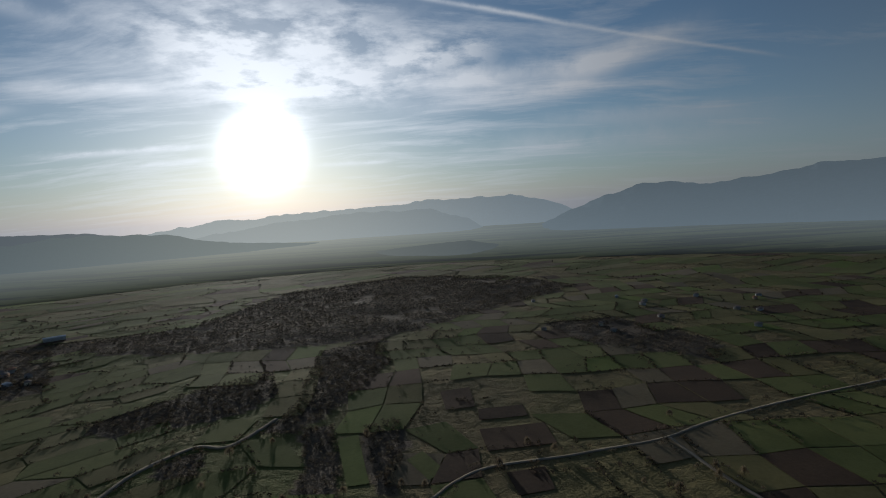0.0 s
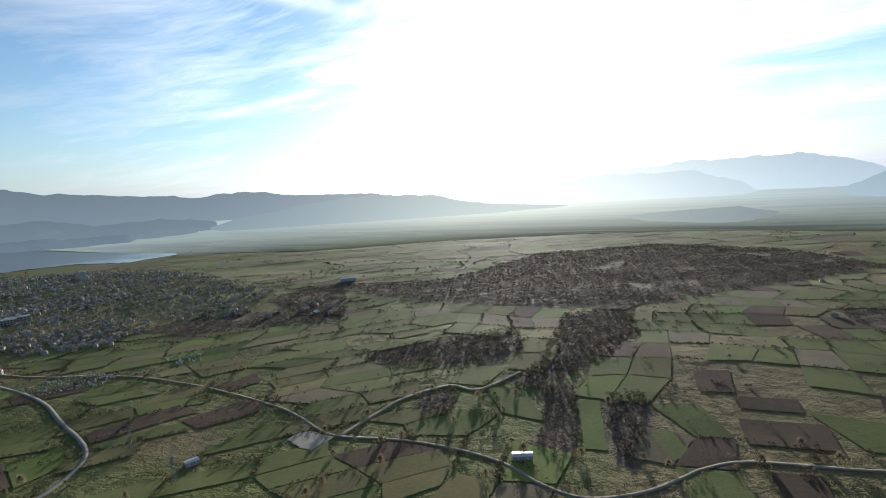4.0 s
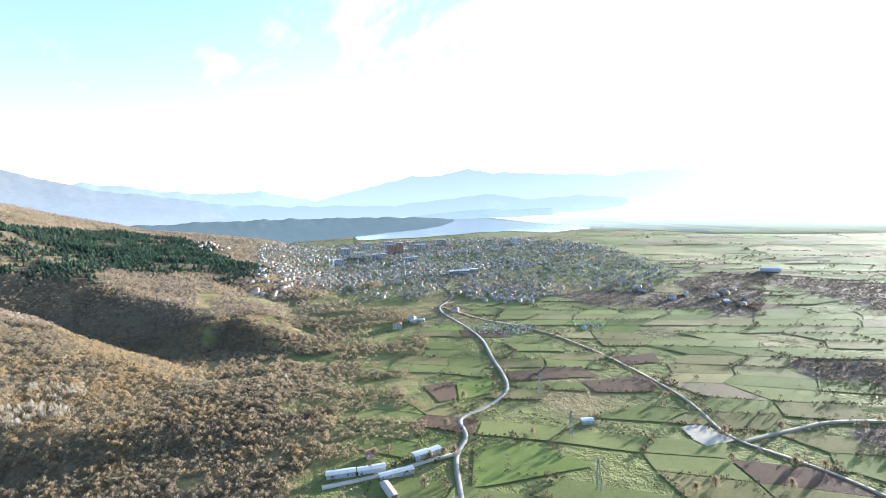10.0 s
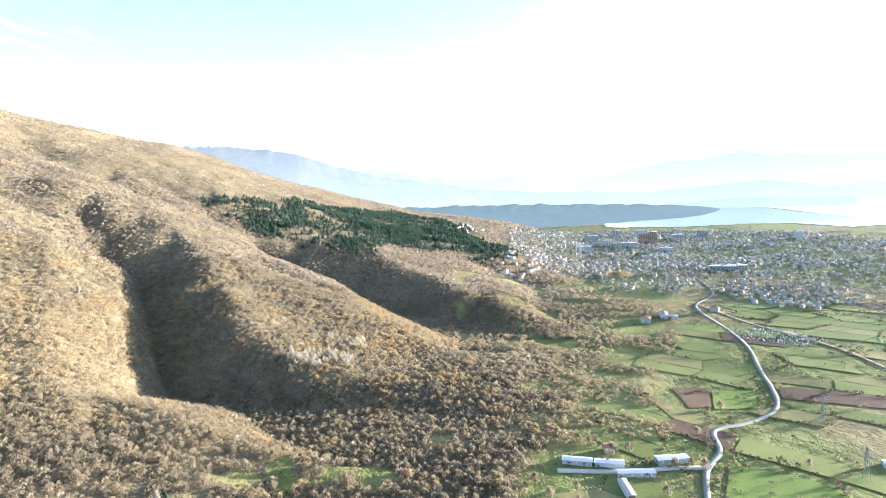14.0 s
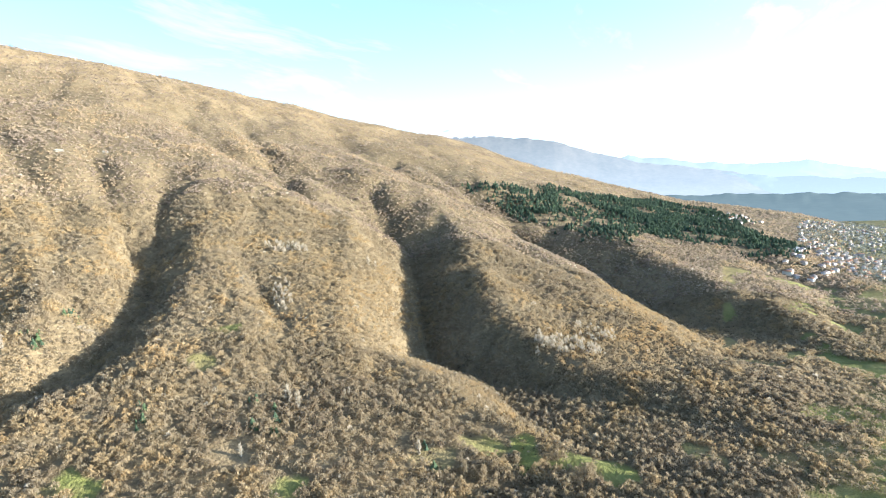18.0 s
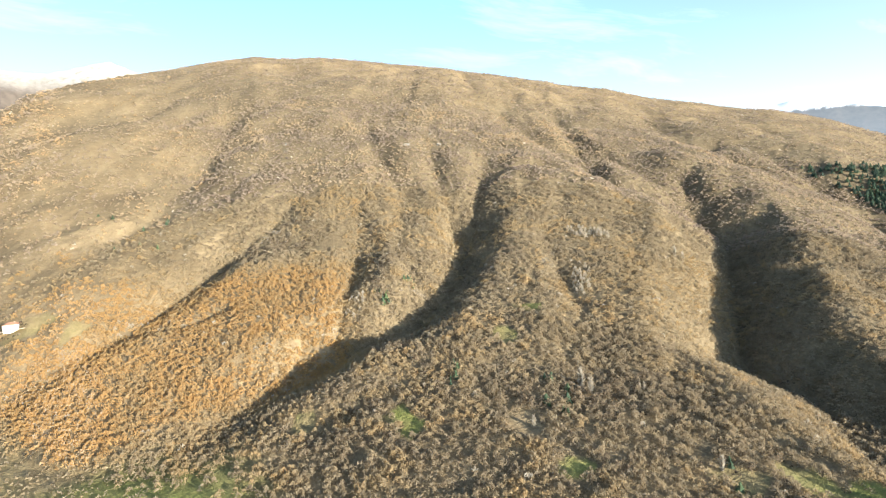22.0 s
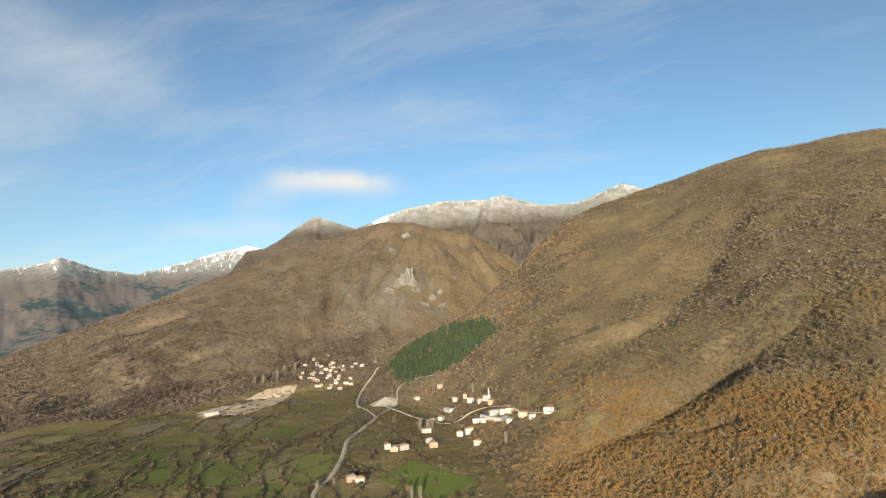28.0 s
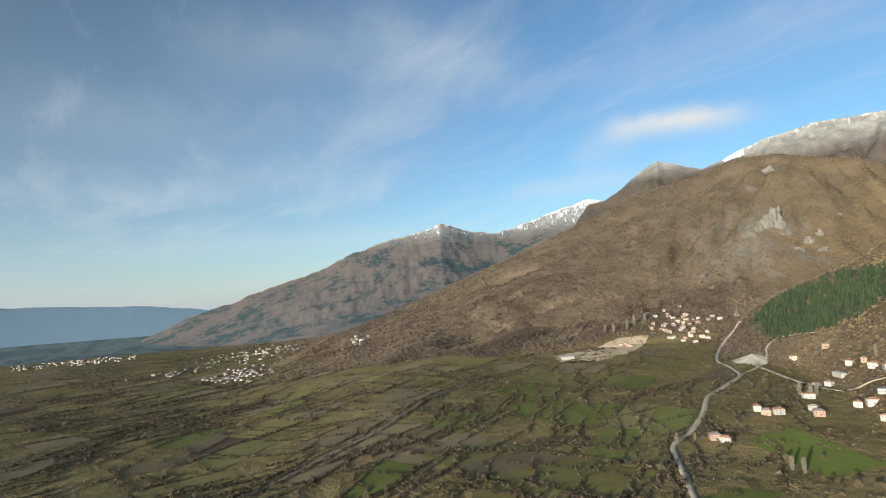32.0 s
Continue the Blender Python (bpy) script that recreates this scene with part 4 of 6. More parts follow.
v, f = sheet(trail((44.6, 386), (43.4, 392), (42.2, 394), (40.8, 384), (39.3, 377), (40.6, 368), (42.1, 358), (43.4, 366)), 1.5, 0.55)
tagged(new("pavement", mesh_from("gravel_yard", v, f, [M_DIRT], flat=False)), "bare pale gravel yard beside the road junction", "gravel yard", kind="structure")
M_QUARRY = two_tone("bare_earth", (0.40, 0.30, 0.18), (0.66, 0.54, 0.38), 0.05, 0.5, 0.95, bump=0.6)
for poly, label in ((trail((225.6, 1068), (221.6, 1005), (218.3, 1080), (216.5, 1200), (216.1, 1240), (219.2, 1215), (221.3, 1160), (224.4, 1095)), "raw ochre building ground cut into the slope"),
                    (trail((225.6, 1050), (223.4, 1095), (222.7, 1050), (222.9, 1025), (225, 1020)), "bare ochre earth bank by the fields")):
    v, f = sheet(poly, 3.0, 0.8)
    v[:, 2] += 2.2 * np.clip(fbm(v[:, 0] / 14, v[:, 1] / 14, 3, 4), -0.2, 1)
    tagged(new("bare_ground", mesh_from("bare_ground", v, f, [M_QUARRY], flat=False)), label, "bare ground", kind="structure")


# ---------- fields ----------
def field_shade(a, b, rows):
    def shade(g):
        p = g.n("ShaderNodeNewGeometry").outputs["Position"]
        rnd = g.n("ShaderNodeObjectInfo").outputs["Random"]
        isl = g.n("ShaderNodeNewGeometry").outputs["Random Per Island"]
        n = g.math("ADD", g.math("MULTIPLY", g.noise(p, 0.03, 5.0), 0.5), g.math("MULTIPLY", g.noise(p, 0.35, 5.0, 0.65), 0.5))
        n = g.math("ADD", n, g.math("MULTIPLY", g.math("SUBTRACT", g.math("FRACT", g.math("ADD", rnd, isl)), 0.5), 0.34))
        col = g.ramp(n, [(0.3, a), (0.7, b)])
        return {"Base Color": col, "Roughness": 0.95, "Specular IOR Level": 0.08, "bump": (g.noise(p, rows, 3.0), 0.4, 0.5)}
    return shade


M_FIELD = [material("meadow", field_shade((0.110, 0.124, 0.034), (0.188, 0.190, 0.062), 1.0)),
           material("young_crop", field_shade((0.120, 0.149, 0.033), (0.196, 0.226, 0.057), 1.2)),
           material("dry_pasture", field_shade((0.145, 0.127, 0.046), (0.240, 0.199, 0.080), 0.8)),
           material("ploughed_earth", field_shade((0.078, 0.050, 0.032), (0.135, 0.086, 0.052), 1.4)),
           material("stubble", field_shade((0.160, 0.140, 0.055), (0.238, 0.205, 0.090), 1.0)),
           material("fallow", field_shade((0.150, 0.116, 0.066), (0.242, 0.188, 0.110), 0.9))]
TOWN = trail((84, 1000), (80, 940), (76, 830), (72, 790), (68.4, 830), (63, 770), (58.9, 748), (55.4, 836), (47.2, 824), (44.1, 981), (47, 1150), (50.4, 1330), (55, 1560), (61.5, 1720),
             (73.5, 1800), (82, 1840), (87, 1560), (87, 1200))
HEDGES, FIELDS_FAR, FIELD_POLYS = [], [], []


def patch(quad, lift=0.45, n=5):
    """A four-cornered piece of land laid on the ground."""
    q = np.array(quad)
    u = np.linspace(0, 1, n)
    U, V = np.meshgrid(u, u)
    P = (1 - U)[..., None] * (1 - V)[..., None] * q[0] + U[..., None] * (1 - V)[..., None] * q[1] + U[..., None] * V[..., None] * q[2] + (1 - U)[..., None] * V[..., None] * q[3]
    z = land(P[..., 0], P[..., 1]) + lift
    return np.concatenate([P, z[..., None]], -1).reshape(-1, 3), grid_faces(n, n)


# winding terraces of the western plain, mostly along its fall
rng = np.random.default_rng(31)
for k in range(1150):
    az, r = 206 + 92 * rng.random(), 270 + (2500 - 270) * rng.random() ** 1.15
    if r > (C_FOOT(az) * 0.98 if az < 247 else 2700) or (az < 216 and r > 900):
        continue
    p = np.array(spot(az, r))
    ang = (110 if rng.random() < 0.72 else 30) + rng.normal() * 12
    pts = [p]
    for i in range(int(3 + 9 * rng.random() ** 1.5)):
        q = pts[-1]
        bend = ang + 65 * float(fbm(q[0] / 130, q[1] / 130, 2, 12))
        pts.append(q + 17 * np.array((math.cos(radians(bend)), math.sin(radians(bend)))) * (1 + r / 1400))
    HEDGES.extend((u, w) for u, w in zip(pts, pts[1:]) if rng.random() < 0.93)


for side in (-1, 1):
    d = np.gradient(LANE_FIELDS, axis=0)
    d /= np.maximum(np.hypot(d[:, :1], d[:, 1:]), 1e-6)
    verge = LANE_FIELDS + np.stack([-d[:, 1], d[:, 0]], -1) * side * 5.0
    HEDGES.extend((u, w) for u, w in zip(verge[::3], verge[3::3]))

for pts, gap, a, b in ((ROAD_MAIN, 7.5, 4, 62), (ROAD_MAIN, -7.5, 10, 54), (ROAD_PLAIN, 6.5, 40, 150), (FARM_LANE, -8.0, 2, 16), (FARM_LANE, -10.0, 2, 18)):
    d = np.gradient(pts, axis=0)
    d /= np.maximum(np.hypot(d[:, :1], d[:, 1:]), 1e-6)
    verge = pts + np.stack([-d[:, 1], d[:, 0]], -1) * gap
    HEDGES.extend((u, w) for k, (u, w) in enumerate(zip(verge[a:b:3], verge[a + 3:b + 3:3])) if k % 7 < 5)

FIELD_LABEL = ["green meadow parcel with rough edges", "bright green young crop parcel", "olive dry pasture parcel", "dark brown ploughed parcel", "pale stubble parcel", "brown overgrown fallow parcel"]


def field(quad, kind, lift=0.45):
    v, f = patch(quad, lift)
    mid = v.mean(0)
    v = v - mid
    ob = new("field", mesh_from("field", v, f, [M_FIELD[kind]], flat=False))
    ob.location = mid
    return tagged(ob, FIELD_LABEL[kind], "field", "parcels of the valley")


SPECIAL = [(3, ((1.7, 492), (-1.5, 500), (-2.0, 452), (1.2, 448))), (3, ((-2.3, 446), (-7.1, 455), (-7.6, 432), (-2.3, 424))),
           (3, ((-2.3, 406), (-9.3, 418), (-10.6, 382), (-3.1, 370))), (3, ((-5.0, 338), (-9.2, 346), (-10.2, 318), (-6.3, 310))),
           (1, ((13.0, 412), (10.8, 416), (10.0, 338), (12.4, 338))), (0, ((5.8, 364), (4.0, 376), (1.7, 346), (3.5, 334))),
           (3, ((62.0, 482), (54.2, 496), (52.3, 472), (61.7, 460))), (3, ((54.2, 460), (46.8, 484), (46.8, 446), (52.7, 436))),
           (3, ((71.3, 456), (67.9, 464), (67.6, 424), (69.6, 416))), (1, ((67.6, 460), (63.6, 468), (63.8, 436), (67.4, 420))),
           (3, ((51.0, 528), (46.9, 548), (46.4, 524), (50.2, 508))), (1, ((66.0, 338), (59.3, 340), (52.9, 318), (66.6, 290))),
           (0, ((61.5, 456), (54.3, 456), (53.2, 437), (60.8, 442))), (1, ((209.0, 606), (202.6, 528), (198.6, 578), (205.0, 652)))]
for kind, q in SPECIAL:
    field(trail(*q), kind, 0.55)
    FIELD_POLYS.append(trail(*q))


def parcels(angle, cell_u, cell_v, reach, allowed, jitter, mix, hedge, rng, near, sparse=False):
    """A quilt of parcels on a bent grid: near ones each an object, the far ones in one sheet."""
    ca, sa = math.cos(radians(angle)), math.sin(radians(angle))
    nu, nv = int(2 * reach / cell_u), int(2 * reach / cell_v)
    U, V = np.meshgrid((np.arange(nu + 1) - nu / 2) * cell_u, (np.arange(nv + 1) - nv / 2) * cell_v, indexing="ij")
    # uneven strips: shift each line, and each piece along it
    U = U + (rng.random((1, nv + 1)) - 0.5) * cell_u * 0.9 + (rng.random(U.shape) - 0.5) * cell_u * jitter
    V = V + (rng.random(V.shape) - 0.5) * cell_v * jitter * 0.6
    X, Y = U * ca - V * sa, U * sa + V * ca
    X, Y = X + 30 * fbm(X / 400, Y / 400, 2, 15), Y + 30 * fbm(X / 400, Y / 400, 2, 19)
    for i in range(nu):
        for j in range(nv):
            q = [np.array((X[a, b], Y[a, b])) for a, b in ((i, j), (i + 1, j), (i + 1, j + 1), (i, j + 1))]
            c = sum(q) / 4
            r = math.hypot(*c)
            if r < 130 or not allowed(float(azimuth(c[0], c[1])), r, c):
                continue
            if rng.random() < hedge:
                HEDGES.append((q[0], q[1]))
            if rng.random() < hedge:
                HEDGES.append((q[0], q[3]))
            if rng.random() < (0.5 if sparse else 0.16):
                continue
            kind = int(rng.choice(6, p=mix))
            gap = 0.2 + rng.random() * 0.7
            s = 1 - gap * 2 / min(cell_u, cell_v)
            q2 = [c + (p - c) * s for p in q]
            if any(inside(np.array([c[0]] + [p[0] for p in q]), np.array([c[1]] + [p[1] for p in q]), poly).any() for poly in FIELD_POLYS):
                continue
            d = np.hypot(ROAD_ALL[:, 0] - c[0], ROAD_ALL[:, 1] - c[1]).min()
            if d < 8:
                continue
            if r < near and d > 16:
                field(q2, kind)
            else:
                FIELDS_FAR.append((kind, q2))


def in_plain(az, r, c):
    if not (250 < r < (1660 if az < 50 else 2300)):
        return False
    cx, cy = np.array(c[0]), np.array(c[1])
    if inside(cx, cy, TOWN) or any(inside(cx, cy, w) for w in WOODS) or inside(cx, cy, LAKE):
        return False
    return -58 < az < 82 and r < B_FOOT(az) * (0.97 if az > 66 else 9)


def in_west(az, r, c):
    return 203 < az < 300 and 240 < r < (C_FOOT(az) if az < 247 else max(1600, 1.02 * C_FOOT(az))) and not (az < 216 and r > 930)


rng = np.random.default_rng(5)
parcels(53, 52, 24, 1500, lambda a, r, c: in_plain(a, r, c) and a > 27 and r < 1250, 0.35, [0.52, 0.06, 0.22, 0.06, 0.08, 0.06], 0.34, rng, 520)
parcels(4, 34, 46, 1500, lambda a, r, c: in_plain(a, r, c) and a <= 27 and r < 1250, 0.35, [0.42, 0.05, 0.18, 0.22, 0.02, 0.11], 0.34, rng, 480)
parcels(30, 110, 55, 2500, lambda a, r, c: in_plain(a, r, c) and r >= 1250, 0.4, [0.46, 0.07, 0.28, 0.04, 0.09, 0.06], 0.2, rng, 0)
parcels(20, 46, 84, 2100, lambda a, r, c: in_west(a, r, c) and a < 236 and r < 900, 0.6, [0.26, 0.03, 0.42, 0.02, 0.11, 0.16], 0.3, rng, 520, True)
parcels(20, 46, 84, 2100, lambda a, r, c: in_west(a, r, c) and not (a < 236 and r < 900), 0.6, [0.05, 0.0, 0.25, 0.05, 0.08, 0.57], 0.3, rng, 520, True)
parcels(20, 70, 150, 2900, lambda a, r, c: 247 < a < 300 and r >= max(1600, 1.02 * C_FOOT(a)) and r < 2850, 0.5, [0.07, 0.0, 0.28, 0.05, 0.10, 0.50], 0.3, rng, 0, True)
for kind in range(6):
    vs, fs, n = [], [], 0
    for k, q in FIELDS_FAR:
        if k == kind:
            v, f = patch(q, 0.6, 3)
            vs.append(v)
            fs.append(f + n)
            n += len(v)
    ob = new("far_fields", mesh_from("far_fields", np.concatenate(vs), np.concatenate(fs), [M_FIELD[kind]], flat=False))
    tagged(ob, FIELD_LABEL[kind].replace("parcel", "parcels") + " far out on the plain", "fields", kind="stuff")


# ---------- woods, hedges, trees ----------
def tint_shade(stops, rough=0.95, thin=0.38, soft=0.42):
    def shade(g):
        t = g.n("ShaderNodeAttribute", attribute_name="tint").outputs["Fac"]
        p = g.n("ShaderNodeNewGeometry").outputs["Position"]
        isl = g.n("ShaderNodeNewGeometry").outputs["Random Per Island"]
        f = g.math("ADD", t, g.math("ADD", g.math("MULTIPLY", g.math("SUBTRACT", isl, 0.5), 0.12), g.math("MULTIPLY", g.math("SUBTRACT", g.noise(p, 0.9, 2.0), 0.5), 0.2)))
        return {"Base Color": g.ramp(f, stops), "Roughness": rough, "Specular IOR Level": 0.05, "thin": thin, "soft": soft}
    return shade


M_BARE = material("bare_twigs", tint_shade([(0.05, (0.150, 0.120, 0.088)), (0.25, (0.212, 0.168, 0.112)), (0.48, (0.266, 0.213, 0.137)), (0.66, (0.310, 0.232, 0.129)), (0.84, (0.395, 0.236, 0.088)), (0.94, (0.37, 0.335, 0.265))], thin=0.32, soft=0.46))
M_PINE = material("pine_needles", tint_shade([(0.1, (0.034, 0.052, 0.038)), (0.5, (0.052, 0.078, 0.05)), (0.9, (0.085, 0.120, 0.055))], thin=0.08, soft=0.25))
M_DARK = material("dark_twigs", tint_shade([(0.05, (0.072, 0.060, 0.044)), (0.4, (0.100, 0.085, 0.060)), (0.8, (0.135, 0.110, 0.075))], thin=0.3, soft=0.5))
M_GARDEN = material("garden_trees", tint_shade([(0.05, (0.11, 0.12, 0.105)), (0.4, (0.16, 0.17, 0.145)), (0.8, (0.22, 0.22, 0.18))], soft=0.3))
M_HEDGE = material("hedge_twigs", tint_shade([(0.05, (0.066, 0.052, 0.036)), (0.4, (0.112, 0.089, 0.062)), (0.8, (0.180, 0.142, 0.098))], thin=0.16, soft=0.25))
M_FAR = material("far_twigs", tint_shade([(0.05, (0.142, 0.106, 0.084)), (0.25, (0.218, 0.170, 0.130)), (0.48, (0.278, 0.220, 0.160)), (0.66, (0.318, 0.240, 0.148)), (0.84, (0.385, 0.252, 0.122)), (0.94, (0.43, 0.385, 0.295))], thin=0.15, soft=0.45))
M_BARK = two_tone("bark", (0.07, 0.052, 0.038), (0.15, 0.12, 0.09), 0.4, 3.0)


def blade_tree(rng, blades, spread=0.42, low=0.15, stout=0.1, trunk=True, long=0.34, upright=0.45):
    """A leafless tree one unit high: trunk and twig bundles that fan up and out. Returns corner points, three to a face."""
    tri = []
    if trunk:
        for k in range(3):
            a, b = 2 * math.pi * k / 3, 2 * math.pi * (k + 1) / 3
            tri.append([(0.024 * math.cos(a), 0.024 * math.sin(a), -0.12), (0.024 * math.cos(b), 0.024 * math.sin(b), -0.12), (0, 0, 0.6)])
    for k in range(blades):
        # evenly over a dome, with chance
        u = (k + rng.random()) / blades
        a = 2.4 * k + rng.random() * 0.9
        el = u ** 0.8 * math.pi / 2 * 0.97
        out = np.array((math.cos(a) * math.cos(el), math.sin(a) * math.cos(el), math.sin(el)))
        c = np.array((0, 0, low)) + out * np.array((spread, spread, 0.82 - low)) * (0.62 + 0.25 * rng.random())
        way = out * 0.6 + np.array((0, 0, upright)) + rng.normal(size=3) * 0.3
        way *= long * (0.7 + 0.6 * rng.random()) / np.linalg.norm(way)
        side = np.cross(way, rng.normal(size=3))
        side *= stout * (0.7 + 0.6 * rng.random()) / max(np.linalg.norm(side), 1e-3)
        tri.append([c - way * 0.45 - side, c - way * 0.35 + side, c + way * 0.6])
    return np.array([[np.asarray(p, float) for p in t] for t in tri])


def pine_tree(rng, tiers=4, sides=7):
    tri = []
    for t in range(tiers):
        z0, z1 = 0.1 + 0.22 * t, 0.42 + 0.19 * t + (0.05 if t == tiers - 1 else 0)
        rad = 0.26 * (1 - t / (tiers + 0.6))
        for k in range(sides):
            a, b = 2 * math.pi * (k + rng.random() * 0.3) / sides, 2 * math.pi * (k + 0.85 + rng.random() * 0.3) / sides
            ra, rb = rad * (0.7 + 0.6 * rng.random()), rad * (0.7 + 0.6 * rng.random())
            tri.append([(ra * math.cos(a), ra * math.sin(a), z0 - 0.03 * rng.random()), (rb * math.cos(b), rb * math.sin(b), z0 - 0.03 * rng.random()), (0, 0, z1)])
    for k in range(3):
        a, b = 2 * math.pi * k / 3, 2 * math.pi * (k + 1) / 3
        tri.append([(0.02 * math.cos(a), 0.02 * math.sin(a), -0.1), (0.02 * math.cos(b), 0.02 * math.sin(b), -0.1), (0, 0, 0.4)])
    return np.array(tri)


def thicket(name, label, kinds, x, y, size, tint, mat, rng, girth=1.0, category="trees"):
    """Many trees in one mesh: a kind of tree, a turn and a size by chance for each place."""
    if not len(x):
        return None
    z = land(x, y)
    pick = rng.integers(0, len(kinds), len(x))
    vs, ts = [], []
    for k, tri in enumerate(kinds):
        m = pick == k
        n = int(m.sum())
        if not n:
            continue
        a = rng.random(n) * 2 * np.pi
        s = size[m]
        w = s * girth * (0.85 + 0.4 * rng.random(n))
        p = tri.reshape(-1, 3)
        px = (np.cos(a)[:, None] * p[None, :, 0] - np.sin(a)[:, None] * p[None, :, 1]) * w[:, None] + x[m][:, None]
        py = (np.sin(a)[:, None] * p[None, :, 0] + np.cos(a)[:, None] * p[None, :, 1]) * w[:, None] + y[m][:, None]
        pz = p[None, :, 2] * s[:, None] + z[m][:, None]
        vs.append(np.stack([px, py, pz], -1).reshape(-1, 3))
        ts.append(np.repeat(tint[m], len(p)))
    v = np.concatenate(vs)
    ob = new(name, mesh_from(name, v, np.arange(len(v)).reshape(-1, 3), [mat], tint=np.concatenate(ts)))
    return tagged(ob, label, category, kind="stuff")


def scatter(a0, a1, r0, r1, spacing, rng):
    """Places strewn over a ring piece, about evenly."""
    n = int(radians(a1 - a0) / 2 * (r1 * r1 - r0 * r0) / spacing ** 2)
    az = a0 + (a1 - a0) * rng.random(n)
    r = np.sqrt(r0 * r0 + (r1 * r1 - r0 * r0) * rng.random(n))
    return spot(az, r)


SPUR_BACK = table([(160, 780), (168, 740), (175, 690), (180, 640), (185, 600), (190, 575), (196, 520), (206, 480)])


def wooded(x, y, rng):
    wood, rock, scrub, dry = cover_of(x, y)
    az, r = azimuth(x, y), np.hypot(x, y)
    keep = rng.random(len(x)) < np.clip(wood * 1.2 - rock * 0.9 - dry * 0.3, 0, 1)
    for gx, gy, gr in GLADES:
        keep &= glade_edge(x, y, gx, gy) > gr * 0.55
    open_land = smooth(az, 172, 182) * (1 - smooth(az, 204, 210)) * smooth(r - SPUR_BACK(az), 0, 50)
    keep &= rng.random(len(x)) > 0.62 * open_land
    gaps = fbm(x / 38, y / 38, 3, 61)
    keep &= gaps < 0.62
    # meadows on the lower slopes beside the town
    keep &= ~slope_meadow(x, y, az, r)
    keep &= ~inside(x, y, PINES_B) & ~inside(x, y, PINES_C) & (az > 70)
    return keep


def wood_tint(x, y, rng):
    az, r = azimuth(x, y), np.hypot(x, y)
    t = 0.42 + 0.20 * fbm(x / 70, y / 70, 3, 81) + 0.16 * fbm(x / 17, y / 17, 2, 83) + 0.045 * rng.normal(size=len(x))
    # russet oaks stand in groups
    oak = smooth(fbm(x / 22, y / 22, 3, 91) + 0.45 * fbm(x / 130, y / 130, 2, 92), 0.22, 0.42)
    rim = smooth(az, 146, 152) * (1 - smooth(az, 182, 188)) * (1 - smooth(r, 395, 425)) * smooth(r, 300, 335)
    oak = np.clip(oak + rim * smooth(fbm(x / 14, y / 14, 2, 55), -0.05, 0.2), 0, 1)
    flank = smooth(az, 118, 124) * (1 - smooth(az, 134, 140)) * smooth(r, 420, 470) * (1 - smooth(r, 640, 740))
    low = smooth(az, 76, 84) * (1 - smooth(az, 112, 120)) * (1 - smooth(r, 520, 700))
    oak = np.clip(oak + 0.55 * flank + 0.5 * low * smooth(fbm(x / 40, y / 40, 3, 93), -0.2, 0.25), 0, 1)
    t = t + (0.70 + 0.07 * fbm(x / 9, y / 9, 2, 94) - t) * oak * 0.8
    spur = smooth(az, 158, 164) * (1 - smooth(az, 188, 194)) * smooth(r, 395, 430) * (1 - smooth(r, 560 + 3 * (az - 165), 640 + 3 * (az - 165)))
    t = t + (0.755 + 0.08 * fbm(x / 26, y / 26, 3, 19) + 0.05 * fbm(x / 8, y / 8, 2, 20) - t) * spur
    rare = rng.random(len(x))
    t = t + 0.2 * smooth(az, 184, 190) * (1 - smooth(r, 560, 640)) + 0.16 * smooth(az, 172, 182) * (1 - smooth(az, 202, 208)) * smooth(r - SPUR_BACK(az), 0, 50)
    back = smooth(az, 200, 208) * smooth(r, 900, 1000)
    t = np.where(rare < 0.006, 0.95, np.minimum(t, 0.84)) - back * (0.07 + 0.24 * smooth(fbm(x / 190, y / 190, 4, 96), -0.15, 0.3) - 0.2 * smooth(fbm(x / 60, y / 60, 3, 97), 0.3, 0.5))
    return np.clip(t, 0.02, 1)


rng = np.random.default_rng(11)
NEAR_KINDS = [blade_tree(rng, 38, 0.40 + 0.12 * rng.random(), 0.10, 0.062, long=0.22) for _ in range(8)]
MID_KINDS = [blade_tree(rng, 17, 0.46 + 0.1 * rng.random(), 0.12, 0.105, long=0.27) for _ in range(6)]
FAR_KINDS = [blade_tree(rng, 6, 0.5, 0.05, 0.2, False, 0.36) for _ in range(5)]
BUSH_KINDS = [blade_tree(rng, 6, 0.6, 0.0, 0.2, False, 0.42) for _ in range(5)]
PINE_KINDS = [pine_tree(rng) for _ in range(4)]

